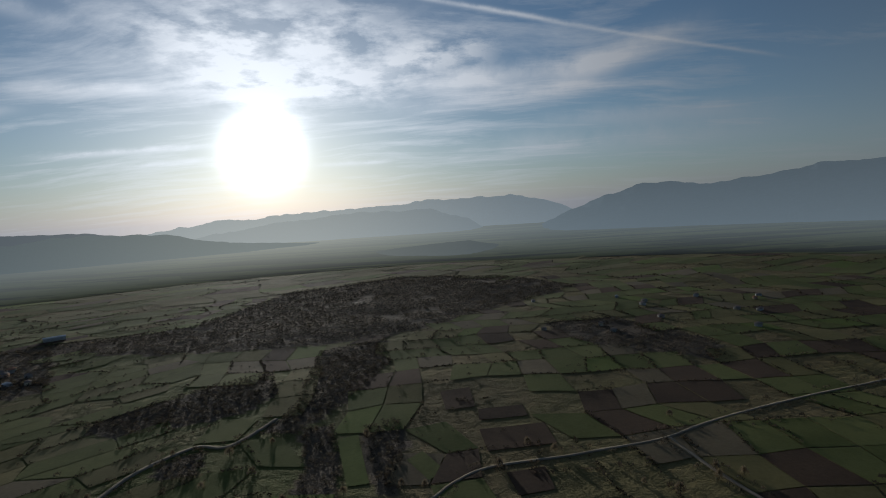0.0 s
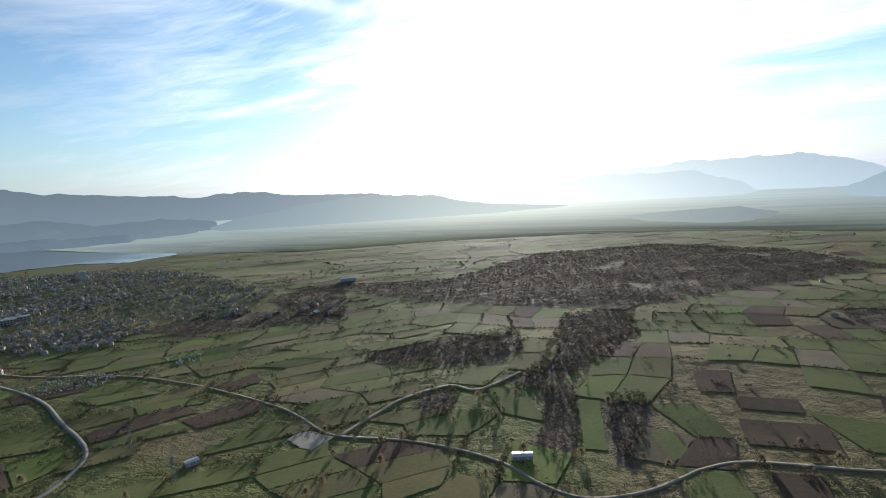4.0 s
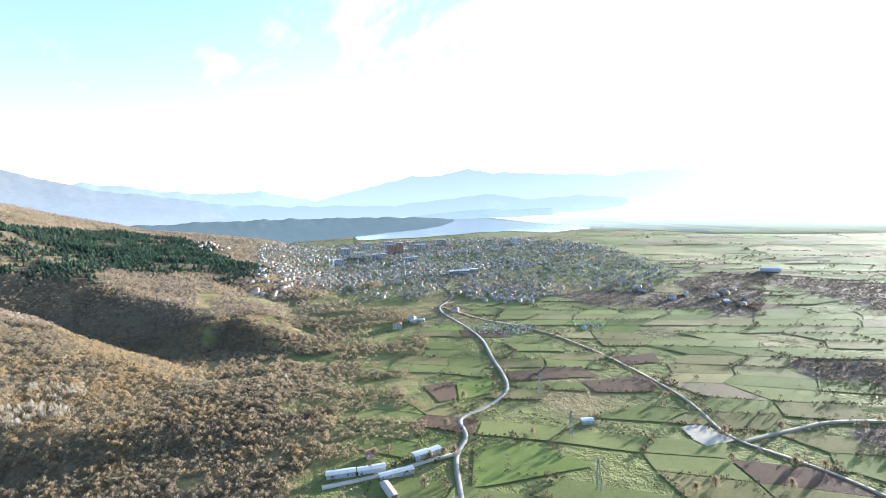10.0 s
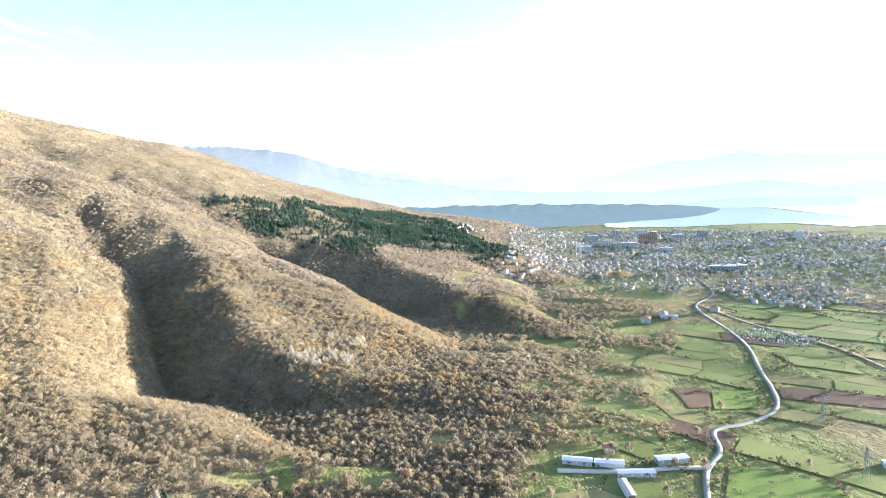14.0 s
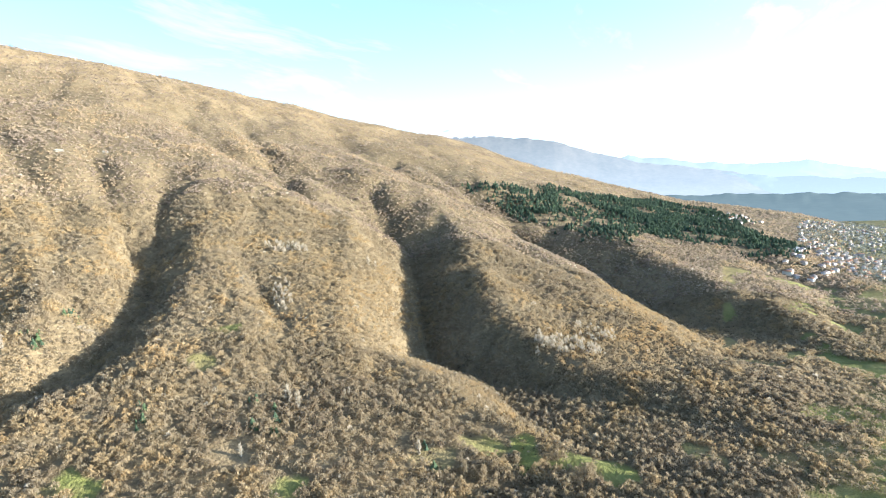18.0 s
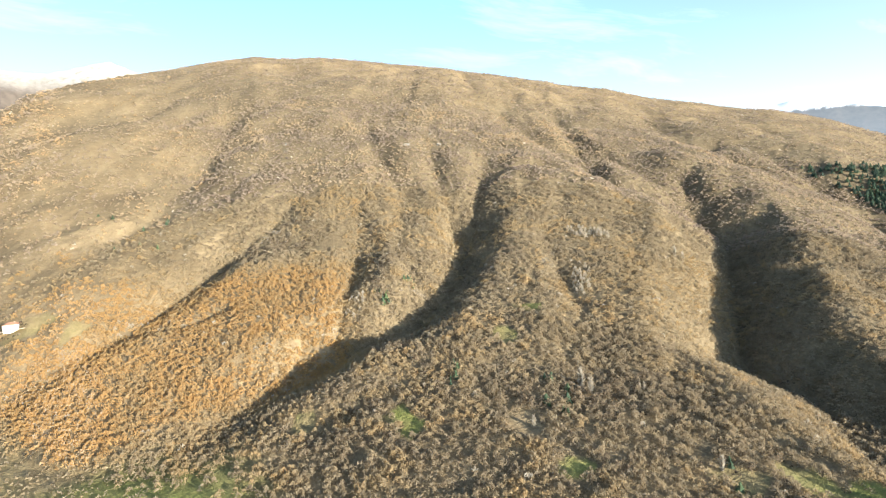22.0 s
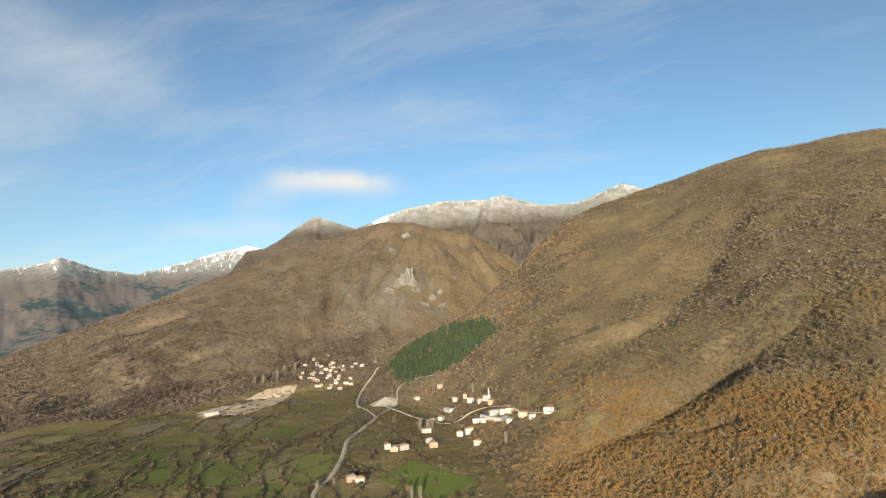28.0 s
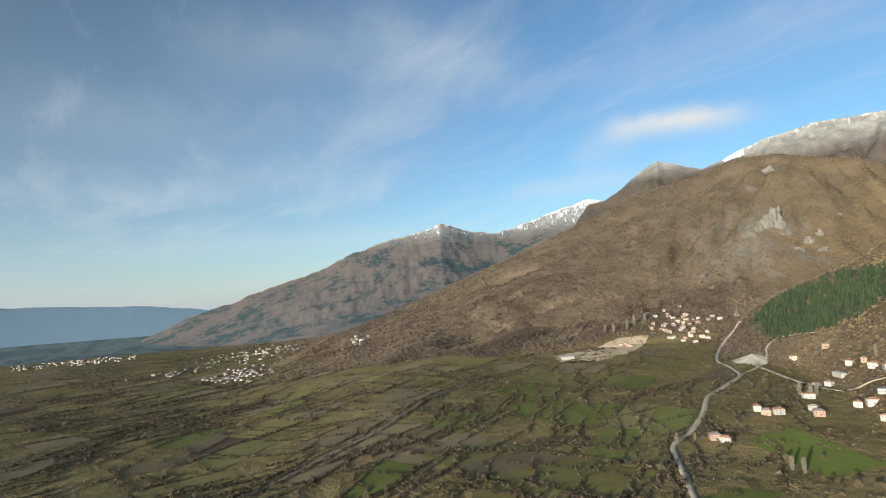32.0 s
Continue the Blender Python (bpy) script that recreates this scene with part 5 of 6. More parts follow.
for a0, a1, r0, r1, gap, kinds, s0, s1, wide, label in (
        (76, 210, 205, 450, 3.25, NEAR_KINDS, 3.8, 7.2, 1.05, "leafless brown and russet woodland on the near slopes"),
        (76, 210, 450, 760, 3.7, MID_KINDS, 3.6, 6.4, 1.15, "leafless brown hillside woodland with russet oaks"),
        (76, 210, 760, 1150, 5.0, FAR_KINDS, 3.4, 5.8, 1.25, "brown scrub wood on the upper slopes"),
        (84, 204, 1150, 1800, 7.6, FAR_KINDS, 2.8, 5.2, 1.4, "sparse brown scrub towards the mountain crest"),
        (186, 256, 950, 1500, 5.8, FAR_KINDS, 4.2, 8.4, 1.15, "brown leafless wood on the mountain behind the village"),
        (186, 256, 1500, 2300, 7.8, FAR_KINDS, 4.2, 8.4, 1.2, "thin brown scrub on the high slope behind the village")):
    x, y = scatter(a0, a1, r0, r1, gap, rng)
    m = wooded(x, y, rng)
    x, y = x[m], y[m]
    m = off_road(x, y, 5.0)
    x, y = x[m], y[m]
    grow = 1 + 0.25 * fbm(x / 50, y / 50, 3, 45)
    thicket("woodland", label, kinds, x, y, (s0 + (s1 - s0) * rng.random(len(x)) ** 1.4) * grow, wood_tint(x, y, rng), M_FAR if r0 >= 760 else M_BARE, rng, wide)


x, y = scatter(157, 193, 392, 680, 3.5, rng)
m = wooded(x, y, rng) & (np.hypot(x, y) < 600 + 3 * (azimuth(x, y) - 165))
x, y = x[m], y[m]
thicket("woodland", "close orange-brown oak coppice still in dry leaf", BUSH_KINDS, x, y, 3.0 + 1.8 * rng.random(len(x)), wood_tint(x, y, rng), M_BARE, rng, 1.0)

# undergrowth that closes the gaps between the trees
for r0, r1, gap in ((205, 450, 4.4), (450, 760, 6.0)):
    x, y = scatter(76, 208, r0, r1, gap, rng)
    wood = cover_of(x, y)[0]
    m = (wood > 0.4) & off_road(x, y, 4.5) & ((azimuth(x, y) < 174) | (np.hypot(x, y) < SPUR_BACK(azimuth(x, y)))) & (fbm(x / 38, y / 38, 3, 61) < 0.6)
    for gx, gy, gr in GLADES:
        m &= glade_edge(x, y, gx, gy) > gr * 0.45 + 3 * rng.normal(size=len(x))
    x, y = x[m], y[m]
    thicket("undergrowth", "brown brambles and saplings under the trees", BUSH_KINDS, x, y, 1.3 + 1.6 * rng.random(len(x)), np.clip(wood_tint(x, y, rng) - 0.04, 0, 0.7), M_BARE, rng, 1.15, "undergrowth")


def strewn(poly, gap, rng):
    p = np.array(poly)
    n = int((np.ptp(p[:, 0]) * np.ptp(p[:, 1])) / gap ** 2)
    x, y = p[:, 0].min() + np.ptp(p[:, 0]) * rng.random(n), p[:, 1].min() + np.ptp(p[:, 1]) * rng.random(n)
    m = inside(x, y, poly)
    return x[m], y[m]


for poly, label in ((PINES_B, "dark green pine plantation on the hillside"), (PINES_C, "dense green pine plantation above the village")):
    x, y = strewn(poly, 4.4 if poly is PINES_C else 6.0, rng)
    m = fbm(x / 60, y / 60, 3, 33) > (-0.6 if poly is PINES_C else -0.22)
    x, y = x[m], y[m]
    stray = 5.0 if poly is PINES_C else 9.0
    if poly is PINES_B:
        x, y = x + 75 * fbm(x / 110, y / 110, 3, 35), y + 75 * fbm(x / 110, y / 110, 3, 36)
    x, y = x + stray * rng.normal(size=len(x)), y + stray * rng.normal(size=len(x))
    thicket("pine_wood", label, PINE_KINDS, x, y, (7 + 4 * rng.random(len(x))) if poly is PINES_C else 5.5 + 4 * rng.random(len(x)), (0.4 if poly is PINES_C else 0.1) + 0.55 * rng.random(len(x)), M_PINE, rng, 1.2 if poly is PINES_C else 1.9)

# woods of the plain
for poly in WOODS:
    x, y = strewn(poly, 3.9 if math.hypot(*poly[0]) < 700 else 4.9, rng)
    m = (fbm(x / 45, y / 45, 4, 53) > -0.42) & off_road(x, y, 6)
    x, y = x[m], y[m]
    thicket("valley_wood", "dark leafless riverside wood in the valley", FAR_KINDS, x, y, 2.0 + 2.2 * rng.random(len(x)),
            np.clip(0.2 + 0.2 * rng.normal(size=len(x)), 0, 1), M_DARK, rng, 1.35)

# hedges between parcels
hx, hy, hs = [], [], []
for a, b in HEDGES:
    west = a[0] > 0 and a[1] < 60 or a[1] < -150
    far = max(1.0, math.hypot(*a) / 900)
    n = int(np.hypot(*(b - a)) / ((1.9 if west else 3.0) * far))
    dense = 0.75 + 0.25 * rng.random() if west else 0.5 + 0.5 * rng.random()
    for t in (np.arange(n) + rng.random(n)) / max(n, 1):
        if rng.random() < dense:
            p = a + (b - a) * t + rng.normal(size=2) * 0.6 + 3.0 * math.sin(3.14 * t) * math.sin(a[0] * 0.7)
            hx.append(p[0])
            hy.append(p[1])
            hs.append((1.1 + 1.7 * rng.random() + (0.7 if not west and far < 1.01 else 0.0)) * min(far, 1.5) + (3.5 * rng.random() if rng.random() < 0.07 else 0) + (1.1 if west else 0))
hx, hy, hs = np.array(hx), np.array(hy), np.array(hs)
m = off_road(hx, hy, 4.0) & ~inside(hx, hy, TOWN)
thicket("hedges", "dark brown hedges and bushes along field edges", BUSH_KINDS, hx[m], hy[m], hs[m], np.clip(0.3 + 0.25 * rng.normal(size=int(m.sum())), 0, 1), M_HEDGE, rng, 1.2, "hedge")

# bushes and trees beside the roads, and strewn over the plain
vx, vy = [], []
for pts in ROADS:
    d = np.gradient(pts, axis=0)
    d /= np.maximum(np.hypot(d[:, :1], d[:, 1:]), 1e-6)
    for p, t in zip(pts, d):
        for side in (-1, 1):
            if rng.random() < 0.45:
                q = p + np.array((-t[1], t[0])) * side * (5 + 3 * rng.random())
                vx.append(q[0])
                vy.append(q[1])
x, y = scatter(84, 132, 190, 350, 8, rng)
m = fbm(x / 25, y / 25, 3, 64) > -0.1
vx, vy = np.concatenate([vx, x[m]]), np.concatenate([vy, y[m]])
x, y = scatter(-58, 82, 240, 900, 26, rng)
m = fbm(x / 80, y / 80, 3, 63) > 0.05
vx, vy = np.concatenate([vx, x[m]]), np.concatenate([vy, y[m]])
x, y = scatter(183, 207, 290, 660, 7.5, rng)
m = (fbm(x / 40, y / 40, 3, 68) > 0.12) & (np.hypot(x, y) < B_FOOT(azimuth(x, y)) + 20) & ~inside(x, y, trail(*SPECIAL[-1][1]))
vx, vy = np.concatenate([vx, x[m]]), np.concatenate([vy, y[m]])
x, y = scatter(203, 300, 260, 1300, 17, rng)
m = fbm(x / 70, y / 70, 3, 67) > 0.22
vx, vy = np.concatenate([vx, x[m]]), np.concatenate([vy, y[m]])
m = off_road(vx, vy, 4.2) & ~inside(vx, vy, TOWN)
vx, vy = vx[m], vy[m]
thicket("roadside_bushes", "scattered leafless bushes by roads and fields", MID_KINDS, vx, vy, 2.2 + 3.6 * rng.random(len(vx)) ** 1.5, np.clip(0.55 + 0.25 * rng.normal(size=len(vx)), 0, 1), M_DARK, rng, 1.1, "bushes")
x, y = strewn(TOWN, 11, rng)
thicket("town_trees", "leafless garden trees among the town houses", FAR_KINDS, x, y, 5 + 6 * rng.random(len(x)), np.clip(0.35 + 0.25 * rng.normal(size=len(x)), 0, 1), M_GARDEN, rng, 1.2)
# poplars in brown leaf at the edge of the town
x, y = strewn(trail((77.6, 960), (75.0, 956), (75.0, 976), (77.4, 980)), 6, rng)
thicket("poplar_wood", "close stand of tall brown poplars at the town edge", NEAR_KINDS, x, y, 14 + 6 * rng.random(len(x)), np.clip(0.55 + 0.1 * rng.normal(size=len(x)), 0, 1), M_BARE, rng, 0.45)
# pale aspen copses and a few evergreens on the wooded slopes
for a0, a1, r0, r1, gap, tall in ((134.6, 138.8, 632, 650, 4.2, 10), (136.6, 138.3, 505, 560, 5.0, 9), (104.6, 111.2, 470, 500, 4.6, 10), (103, 107, 505, 540, 6.5, 9), (180.5, 184, 596, 604, 5.0, 7), (160.5, 162.5, 492, 515, 5.0, 8)):
    x, y = scatter(a0, a1, r0, r1, gap, rng)
    thicket("aspen_copse", "pale grey leafless aspens in a close copse", NEAR_KINDS, x, y, tall * (0.75 + 0.4 * rng.random(len(x))), np.full(len(x), 0.96), M_BARE, rng, 0.55)
x, y = np.concatenate([np.array(scatter(157.4, 159.4, 500, 520, 6, rng)), np.array(scatter(155, 156.4, 530, 548, 6.5, rng)), np.array(scatter(150, 152, 360, 400, 9, rng)), np.array(scatter(139, 142, 330, 372, 9, rng)), np.array(scatter(178, 184, 700, 900, 45, rng)), np.array(scatter(121.5, 124, 296, 318, 9, rng))], 1)
thicket("evergreen_shrubs", "dark green junipers and young pines among bare trees", PINE_KINDS, x, y, 3.5 + 3.5 * rng.random(len(x)), 0.5 + 0.4 * rng.random(len(x)), M_PINE, rng, 1.7)
# gardens and orchards round the village houses
x, y = np.concatenate([np.array(scatter(190, 212, 600, 1010, 13, rng)), np.array(scatter(207.5, 218, 1160, 1400, 11, rng))], 1)
m = (fbm(x / 40, y / 40, 3, 99) > -0.15) & off_road(x, y, 6)
x, y = x[m], y[m]
thicket("village_trees", "leafless fruit trees and shrubs between village houses", MID_KINDS, x, y, 2.5 + 4.5 * rng.random(len(x)) ** 1.6, np.clip(0.2 + 0.2 * rng.normal(size=len(x)), 0, 0.8), M_BARE, rng, 1.1)
# brown shrubs below the spur, round the village meadow
x, y = scatter(181, 207, 250, 540, 4.6, rng)
m = (fbm(x / 45, y / 45, 3, 68) > -0.22) & off_road(x, y, 6) & ~inside(x, y, trail(*SPECIAL[-1][1])) & (np.hypot(x, y) < B_FOOT(azimuth(x, y)) + 30)
x, y = x[m], y[m]
thicket("shrubs", "brown shrubs on rough grass below the spur", BUSH_KINDS, x, y, 1.6 + 2.2 * rng.random(len(x)) ** 1.5, np.clip(0.5 + 0.18 * fbm(x / 30, y / 30, 3, 69) + 0.05 * rng.normal(size=len(x)), 0, 1), M_BARE, rng, 1.1, "shrubs")
# low wooded knolls between the slopes and the road
x, y = scatter(68.5, 90, 335, 800, 3.9, rng)
band = fbm((x * 0.5 + y * 0.87) / 95, (y * 0.5 - x * 0.87) / 24, 3, 72)
m = (band > 0.02 - 0.02 * (azimuth(x, y) - 76)) & ~inside(x, y, trail((66, 540), (72, 520), (73.5, 455), (72, 410), (66, 410))) & (azimuth(x, y) > 71 - 2 * fbm(x / 60, y / 60, 2, 2)) & off_road(x, y, 6)
x, y = x[m], y[m]
thicket("knoll_wood", "brown leafless copses on low knolls by the road", MID_KINDS, x, y, 2.6 + 2.8 * rng.random(len(x)), np.clip(wood_tint(x, y, rng) - 0.1, 0, 1), M_BARE, rng, 1.2)


def link_mesh(name, tri, mat, parent, tint, weld=False):
    v, f = tri.reshape(-1, 3), np.arange(len(tri) * 3)
    if weld:
        v, f = np.unique(np.round(v, 5), axis=0, return_inverse=True)
    ob = new(name, mesh_from(name, v, np.reshape(f, (-1, 3)), [mat], tint=np.full(len(v), tint)))
    ob.parent = parent
    return ob


def single_tree(name, label, height, spread, tint, rng, mat=None, blades=110, low=0.2, group=""):
    """A tree of its own: tapered trunk with limbs, and a crown of many twig bundles."""
    root = tagged(new(name), label, "tree", group)
    limbs = []
    levels = [(-0.08, 0.03), (0.22, 0.024), (0.36, 0.018), (0.50, 0.012), (0.70, 0.0)]
    ring = [[(rad * math.cos(k * math.pi / 3), rad * math.sin(k * math.pi / 3), z) for k in range(6)] for z, rad in levels]
    for low_ring, high_ring in zip(ring, ring[1:]):
        for k in range(6):
            j = (k + 1) % 6
            limbs.append([low_ring[k], low_ring[j], high_ring[k]])
            if high_ring[0] != high_ring[3]:
                limbs.append([low_ring[j], high_ring[j], high_ring[k]])
    for k in range(6):
        base = ring[1 + k % 3]
        a, j = (k + 0.5) * math.pi / 3, (k + 1) % 6
        tip = (spread * 0.75 * math.cos(a), spread * 0.75 * math.sin(a), base[0][2] + 0.25 + 0.1 * rng.random())
        limbs.append([base[k], base[j], tip])
        limbs.append([base[j], base[k], (tip[0], tip[1], tip[2] + 0.002)])
    link_mesh("trunk", np.array(limbs) * height, M_BARK, root, 0.3, True)
    link_mesh("crown", blade_tree(rng, blades, spread, low, 0.04, False) * height, mat or M_BARE, root, tint)
    return root


def stand(root, az, r, turn=0.0, size=1.0):
    x, y = spot(az, r)
    return pose(float(x), float(y), float(land(x, y)), 0, 0, turn) @ Matrix.Scale(size, 4)


POPLARS = [(137.9, 366, 18), (136.9, 361, 15), (124.5, 310, 11), (143.0, 322, 10), (131.6, 373, 8), (132.0, 372, 7), (160.6, 505, 11), (204.2, 790, 20), (203.4, 776, 21), (203.0, 788, 19), (198.6, 850, 18), (195.6, 640, 16), (195.8, 1080, 15), (205.4, 540, 15), (204.5, 536, 16),
           (214.6, 590, 13), (216.5, 1300, 24), (217.5, 1280, 26), (218.2, 1260, 25), (219.5, 1240, 25), (220.3, 1240, 23), (213, 600, 10), (208.4, 1330, 22), (128.5, 640, 14), (127.8, 640, 13)]
first = None
for k, (az, r, h) in enumerate(POPLARS):
    if first is None:
        first = single_tree("poplar", "tall narrow leafless poplar with pale twigs", 1.0, 0.075, 0.97, rng, blades=120, low=0.06, group="poplars")
        first.matrix_basis = stand(first, az, r, 0, h)
    else:
        c = copy_thing(first, Matrix())
        c.matrix_basis = stand(c, az, r, 47.0 * k, h)
kinds = [single_tree("tree", lab, 1.0, sp, ti, rng, group="trees of the fields") for lab, sp, ti in
         (("bare grey-brown deciduous tree by a field", 0.4, 0.2), ("russet oak still holding dry leaves", 0.42, 0.45), ("bare brown tree with an open crown", 0.36, 0.45))]
spots = [(float(a), float(r)) for a, r in zip(62 + 60 * rng.random(26), 265 + 70 * rng.random(26))] + [(float(a), float(r)) for a, r in zip(-40 + 110 * rng.random(50), 255 + 190 * rng.random(50))] \
    + [(float(a), float(r)) for a, r in zip(196 + 90 * rng.random(44), 300 + 300 * rng.random(44))]
for k, (az, r) in enumerate(spots):
    ob = kinds[k] if k < 3 else copy_thing(kinds[k % 3], Matrix())
    ob.matrix_basis = stand(ob, az, r, 61.0 * k, 5.0 + 4.5 * float(rng.random()))


# ---------- buildings ----------
def bm_mesh(name, bm, mat):
    me = bpy.data.meshes.new(name)
    bm.to_mesh(me)
    bm.free()
    me.materials.append(mat)
    return me


def part(name, bm, mat, parent, label=""):
    ob = new(name, bm if isinstance(bm, bpy.types.Mesh) else bm_mesh(name, bm, mat))
    ob.parent = parent
    return tagged(ob, label)


def box_bm(x0, x1, y0, y1, z0, z1, bm=None):
    bm = bm or bmesh.new()
    v = [bm.verts.new((x, y, z)) for z in (z0, z1) for x, y in ((x0, y0), (x1, y0), (x1, y1), (x0, y1))]
    for f in ((3, 2, 1, 0), (4, 5, 6, 7), (0, 1, 5, 4), (1, 2, 6, 5), (2, 3, 7, 6), (3, 0, 4, 7)):
        bm.faces.new([v[i] for i in f])
    return bm


def roof_bm(l, w, z, rise, over, hip, thick=0.25):
    """Hipped or gabled roof over a rectangle, with eaves and thickness."""
    bm = bmesh.new()
    L, W = l / 2 + over, w / 2 + over
    r = L - W * hip
    up = [(-L, -W, z), (L, -W, z), (L, W, z), (-L, W, z), (-r, 0, z + rise), (r, 0, z + rise)]
    a = [bm.verts.new(p) for p in up]
    b = [bm.verts.new((p[0], p[1], p[2] - thick)) for p in up]
    for f in ((0, 1, 5, 4), (2, 3, 4, 5), (1, 2, 5), (3, 0, 4)):
        bm.faces.new([a[i] for i in f])
        bm.faces.new([b[i] for i in reversed(f)])
    for i in range(4):
        j = (i + 1) % 4
        bm.faces.new((a[i], b[i], b[j], a[j]))
    return bm


M_WALLS = [two_tone("white_render", (0.33, 0.31, 0.275), (0.52, 0.50, 0.455), 0.15, 1.5, 0.9, 0.3), two_tone("cream_render", (0.55, 0.47, 0.34), (0.70, 0.62, 0.48), 0.15, 1.5, 0.9, 0.3),
           two_tone("bare_brick", (0.36, 0.23, 0.16), (0.48, 0.33, 0.24), 0.3, 2.5, 0.9, 0.3), two_tone("grey_concrete", (0.42, 0.41, 0.39), (0.58, 0.56, 0.53), 0.15, 1.5, 0.9, 0.3)]
M_ROOFS = [two_tone("terracotta_tiles", (0.25, 0.13, 0.08), (0.40, 0.22, 0.14), 0.25, 2.5, 0.85, 0.5), two_tone("weathered_tiles", (0.25, 0.205, 0.175), (0.39, 0.325, 0.28), 0.25, 2.5, 0.85, 0.5),
           two_tone("sheet_metal_roof", (0.42, 0.412, 0.40), (0.58, 0.57, 0.55), 0.2, 1.5, 0.42, 0.3, 0.55)]
M_PANE = material("window_glass", lambda g: {"Base Color": (0.03, 0.04, 0.05, 1), "Roughness": 0.08, "Specular IOR Level": 0.6})
M_FRAME = two_tone("painted_frame", (0.5, 0.48, 0.44), (0.66, 0.64, 0.6), 0.5, 3.0, 0.6)
M_WOOD = two_tone("brown_door", (0.12, 0.07, 0.04), (0.2, 0.12, 0.07), 0.6, 4.0, 0.7)
M_CHIM = M_WALLS[2]
WIN_FRAME = bm_mesh("frame", box_bm(-0.62, 0.62, -0.06, 0.06, -0.75, 0.75), M_FRAME)
WIN_PANE = bm_mesh("pane", box_bm(-0.52, 0.52, -0.09, -0.03, -0.65, 0.65), M_PANE)


def window(parent, x, y, z, turn, pane=True):
    f = part("window", WIN_FRAME, None, parent)
    f.matrix_basis = pose(x, y, z, 0, 0, turn)
    if pane:
        part("pane", WIN_PANE, None, f)
    return f


def house(name, label, l, w, h, wall, roof, rise, hip=0.9, storeys=2, full=True, group=""):
    root = tagged(new(name), label, "house", group)
    part("wall", box_bm(-l / 2, l / 2, -w / 2, w / 2, -2.5, h), M_WALLS[wall], root)
    part("roof", roof_bm(l, w, h + 0.2, rise, 0.55, hip), M_ROOFS[roof], root)
    part("chimney", box_bm(l * 0.2, l * 0.2 + 0.7, 0.4, 1.1, h, h + rise + 0.9), M_CHIM, root)
    n = max(2, int(l / 3.4))
    for s in range(storeys if full else 1):
        z = 1.6 + s * (h - 0.4) / storeys if full else h * 0.6
        for k in range(n):
            x = -l / 2 + l * (k + 0.5) / n
            if full or k % 2 == 0:
                window(root, x, -w / 2 - 0.03, z, 0, full)
            if full and s:
                window(root, x, w / 2 + 0.03, z, 180, full)
        if full:
            window(root, -l / 2 - 0.03, 0, z, -90)
            window(root, l / 2 + 0.03, 0, z, 90)
    if full:
        d = part("door", box_bm(-0.5, 0.5, -0.08, 0.06, 0, 2.1), M_WOOD, root)
        d.matrix_basis = pose(l * 0.1, -w / 2 - 0.03, 0.0)
    return root


def set_down(ob, az, r, turn):
    x, y = spot(az, r)
    px, py = np.array([-4, 4, 4, -4, 0]) + x, np.array([-4, -4, 4, 4, 0]) + y
    ob.matrix_basis = pose(float(x), float(y), float(np.mean(land(px, py))) + 0.3, 0, 0, turn)
    return ob


VILLAGE_KINDS = [house("house", "white two-storey village house with terracotta hip roof", 13, 9, 6.0, 0, 0, 2.2, group="lower village houses"),
                 house("house", "white rendered house with weathered tile roof", 11, 8.5, 5.6, 0, 1, 2.1, group="lower village houses"),
                 house("house", "cream farmhouse with terracotta roof", 15, 8, 5.4, 1, 0, 2.0, group="lower village houses"),
                 house("house", "unrendered brick house with tile roof", 11, 8, 5.8, 2, 1, 2.0, group="lower village houses"),
                 house("house", "long low white building with pale roof", 24, 8.5, 4.2, 0, 2, 1.6, storeys=1, group="lower village houses")]
LOWER = [(210.4, 600, 0), (211.3, 606, 3), (207.6, 704, 0), (206.9, 690, 3), (206.0, 696, 0), (202.9, 842, 0), (201.2, 866, 4), (202.0, 848, 1), (198.0, 800, 0), (197.2, 790, 1), (196.3, 726, 4),
         (194.9, 706, 2), (195.6, 712, 0), (191.0, 652, 0), (198.1, 742, 4), (195.3, 690, 4), (203.3, 720, 1), (203.6, 776, 0), (200.2, 752, 0), (199.2, 746, 0), (198.4, 692, 0), (199.4, 858, 3),
         (200.4, 880, 2), (201.9, 955, 3), (193.5, 678, 2), (203.0, 700, 3), (196.8, 770, 3), (198.8, 830, 0), (204.4, 980, 2), (192.8, 664, 1), (197.6, 730, 2)]
UPPER = [(215.6, 1335, 0), (214.2, 1350, 1), (212.5, 1352, 0), (210.9, 1330, 1), (213.4, 1300, 0), (212.6, 1290, 2), (211.5, 1300, 0), (214.6, 1250, 3), (213.2, 1258, 0), (212.1, 1240, 0), (216.2, 1300, 2),
         (208.3, 1345, 0), (208.1, 1290, 1), (214.9, 1290, 1), (213.9, 1275, 0), (212.9, 1325, 3), (213.6, 1335, 0), (212.0, 1275, 1), (211.3, 1268, 0), (215.2, 1260, 2), (211.9, 1310, 3), (214.0, 1235, 1),
         (213.0, 1228, 0), (215.9, 1275, 3), (212.4, 1258, 2)]
rng = np.random.default_rng(23)
UPPER += [(float(212.9 + rng.normal() * 1.25), float(1295 + rng.normal() * 42), int(rng.integers(0, 4))) for _ in range(22)]
UPPER += [(float(216.8 + rng.random() * 2.5), float(1215 - 60 * rng.random()), 3) for _ in range(5)]
used = set()
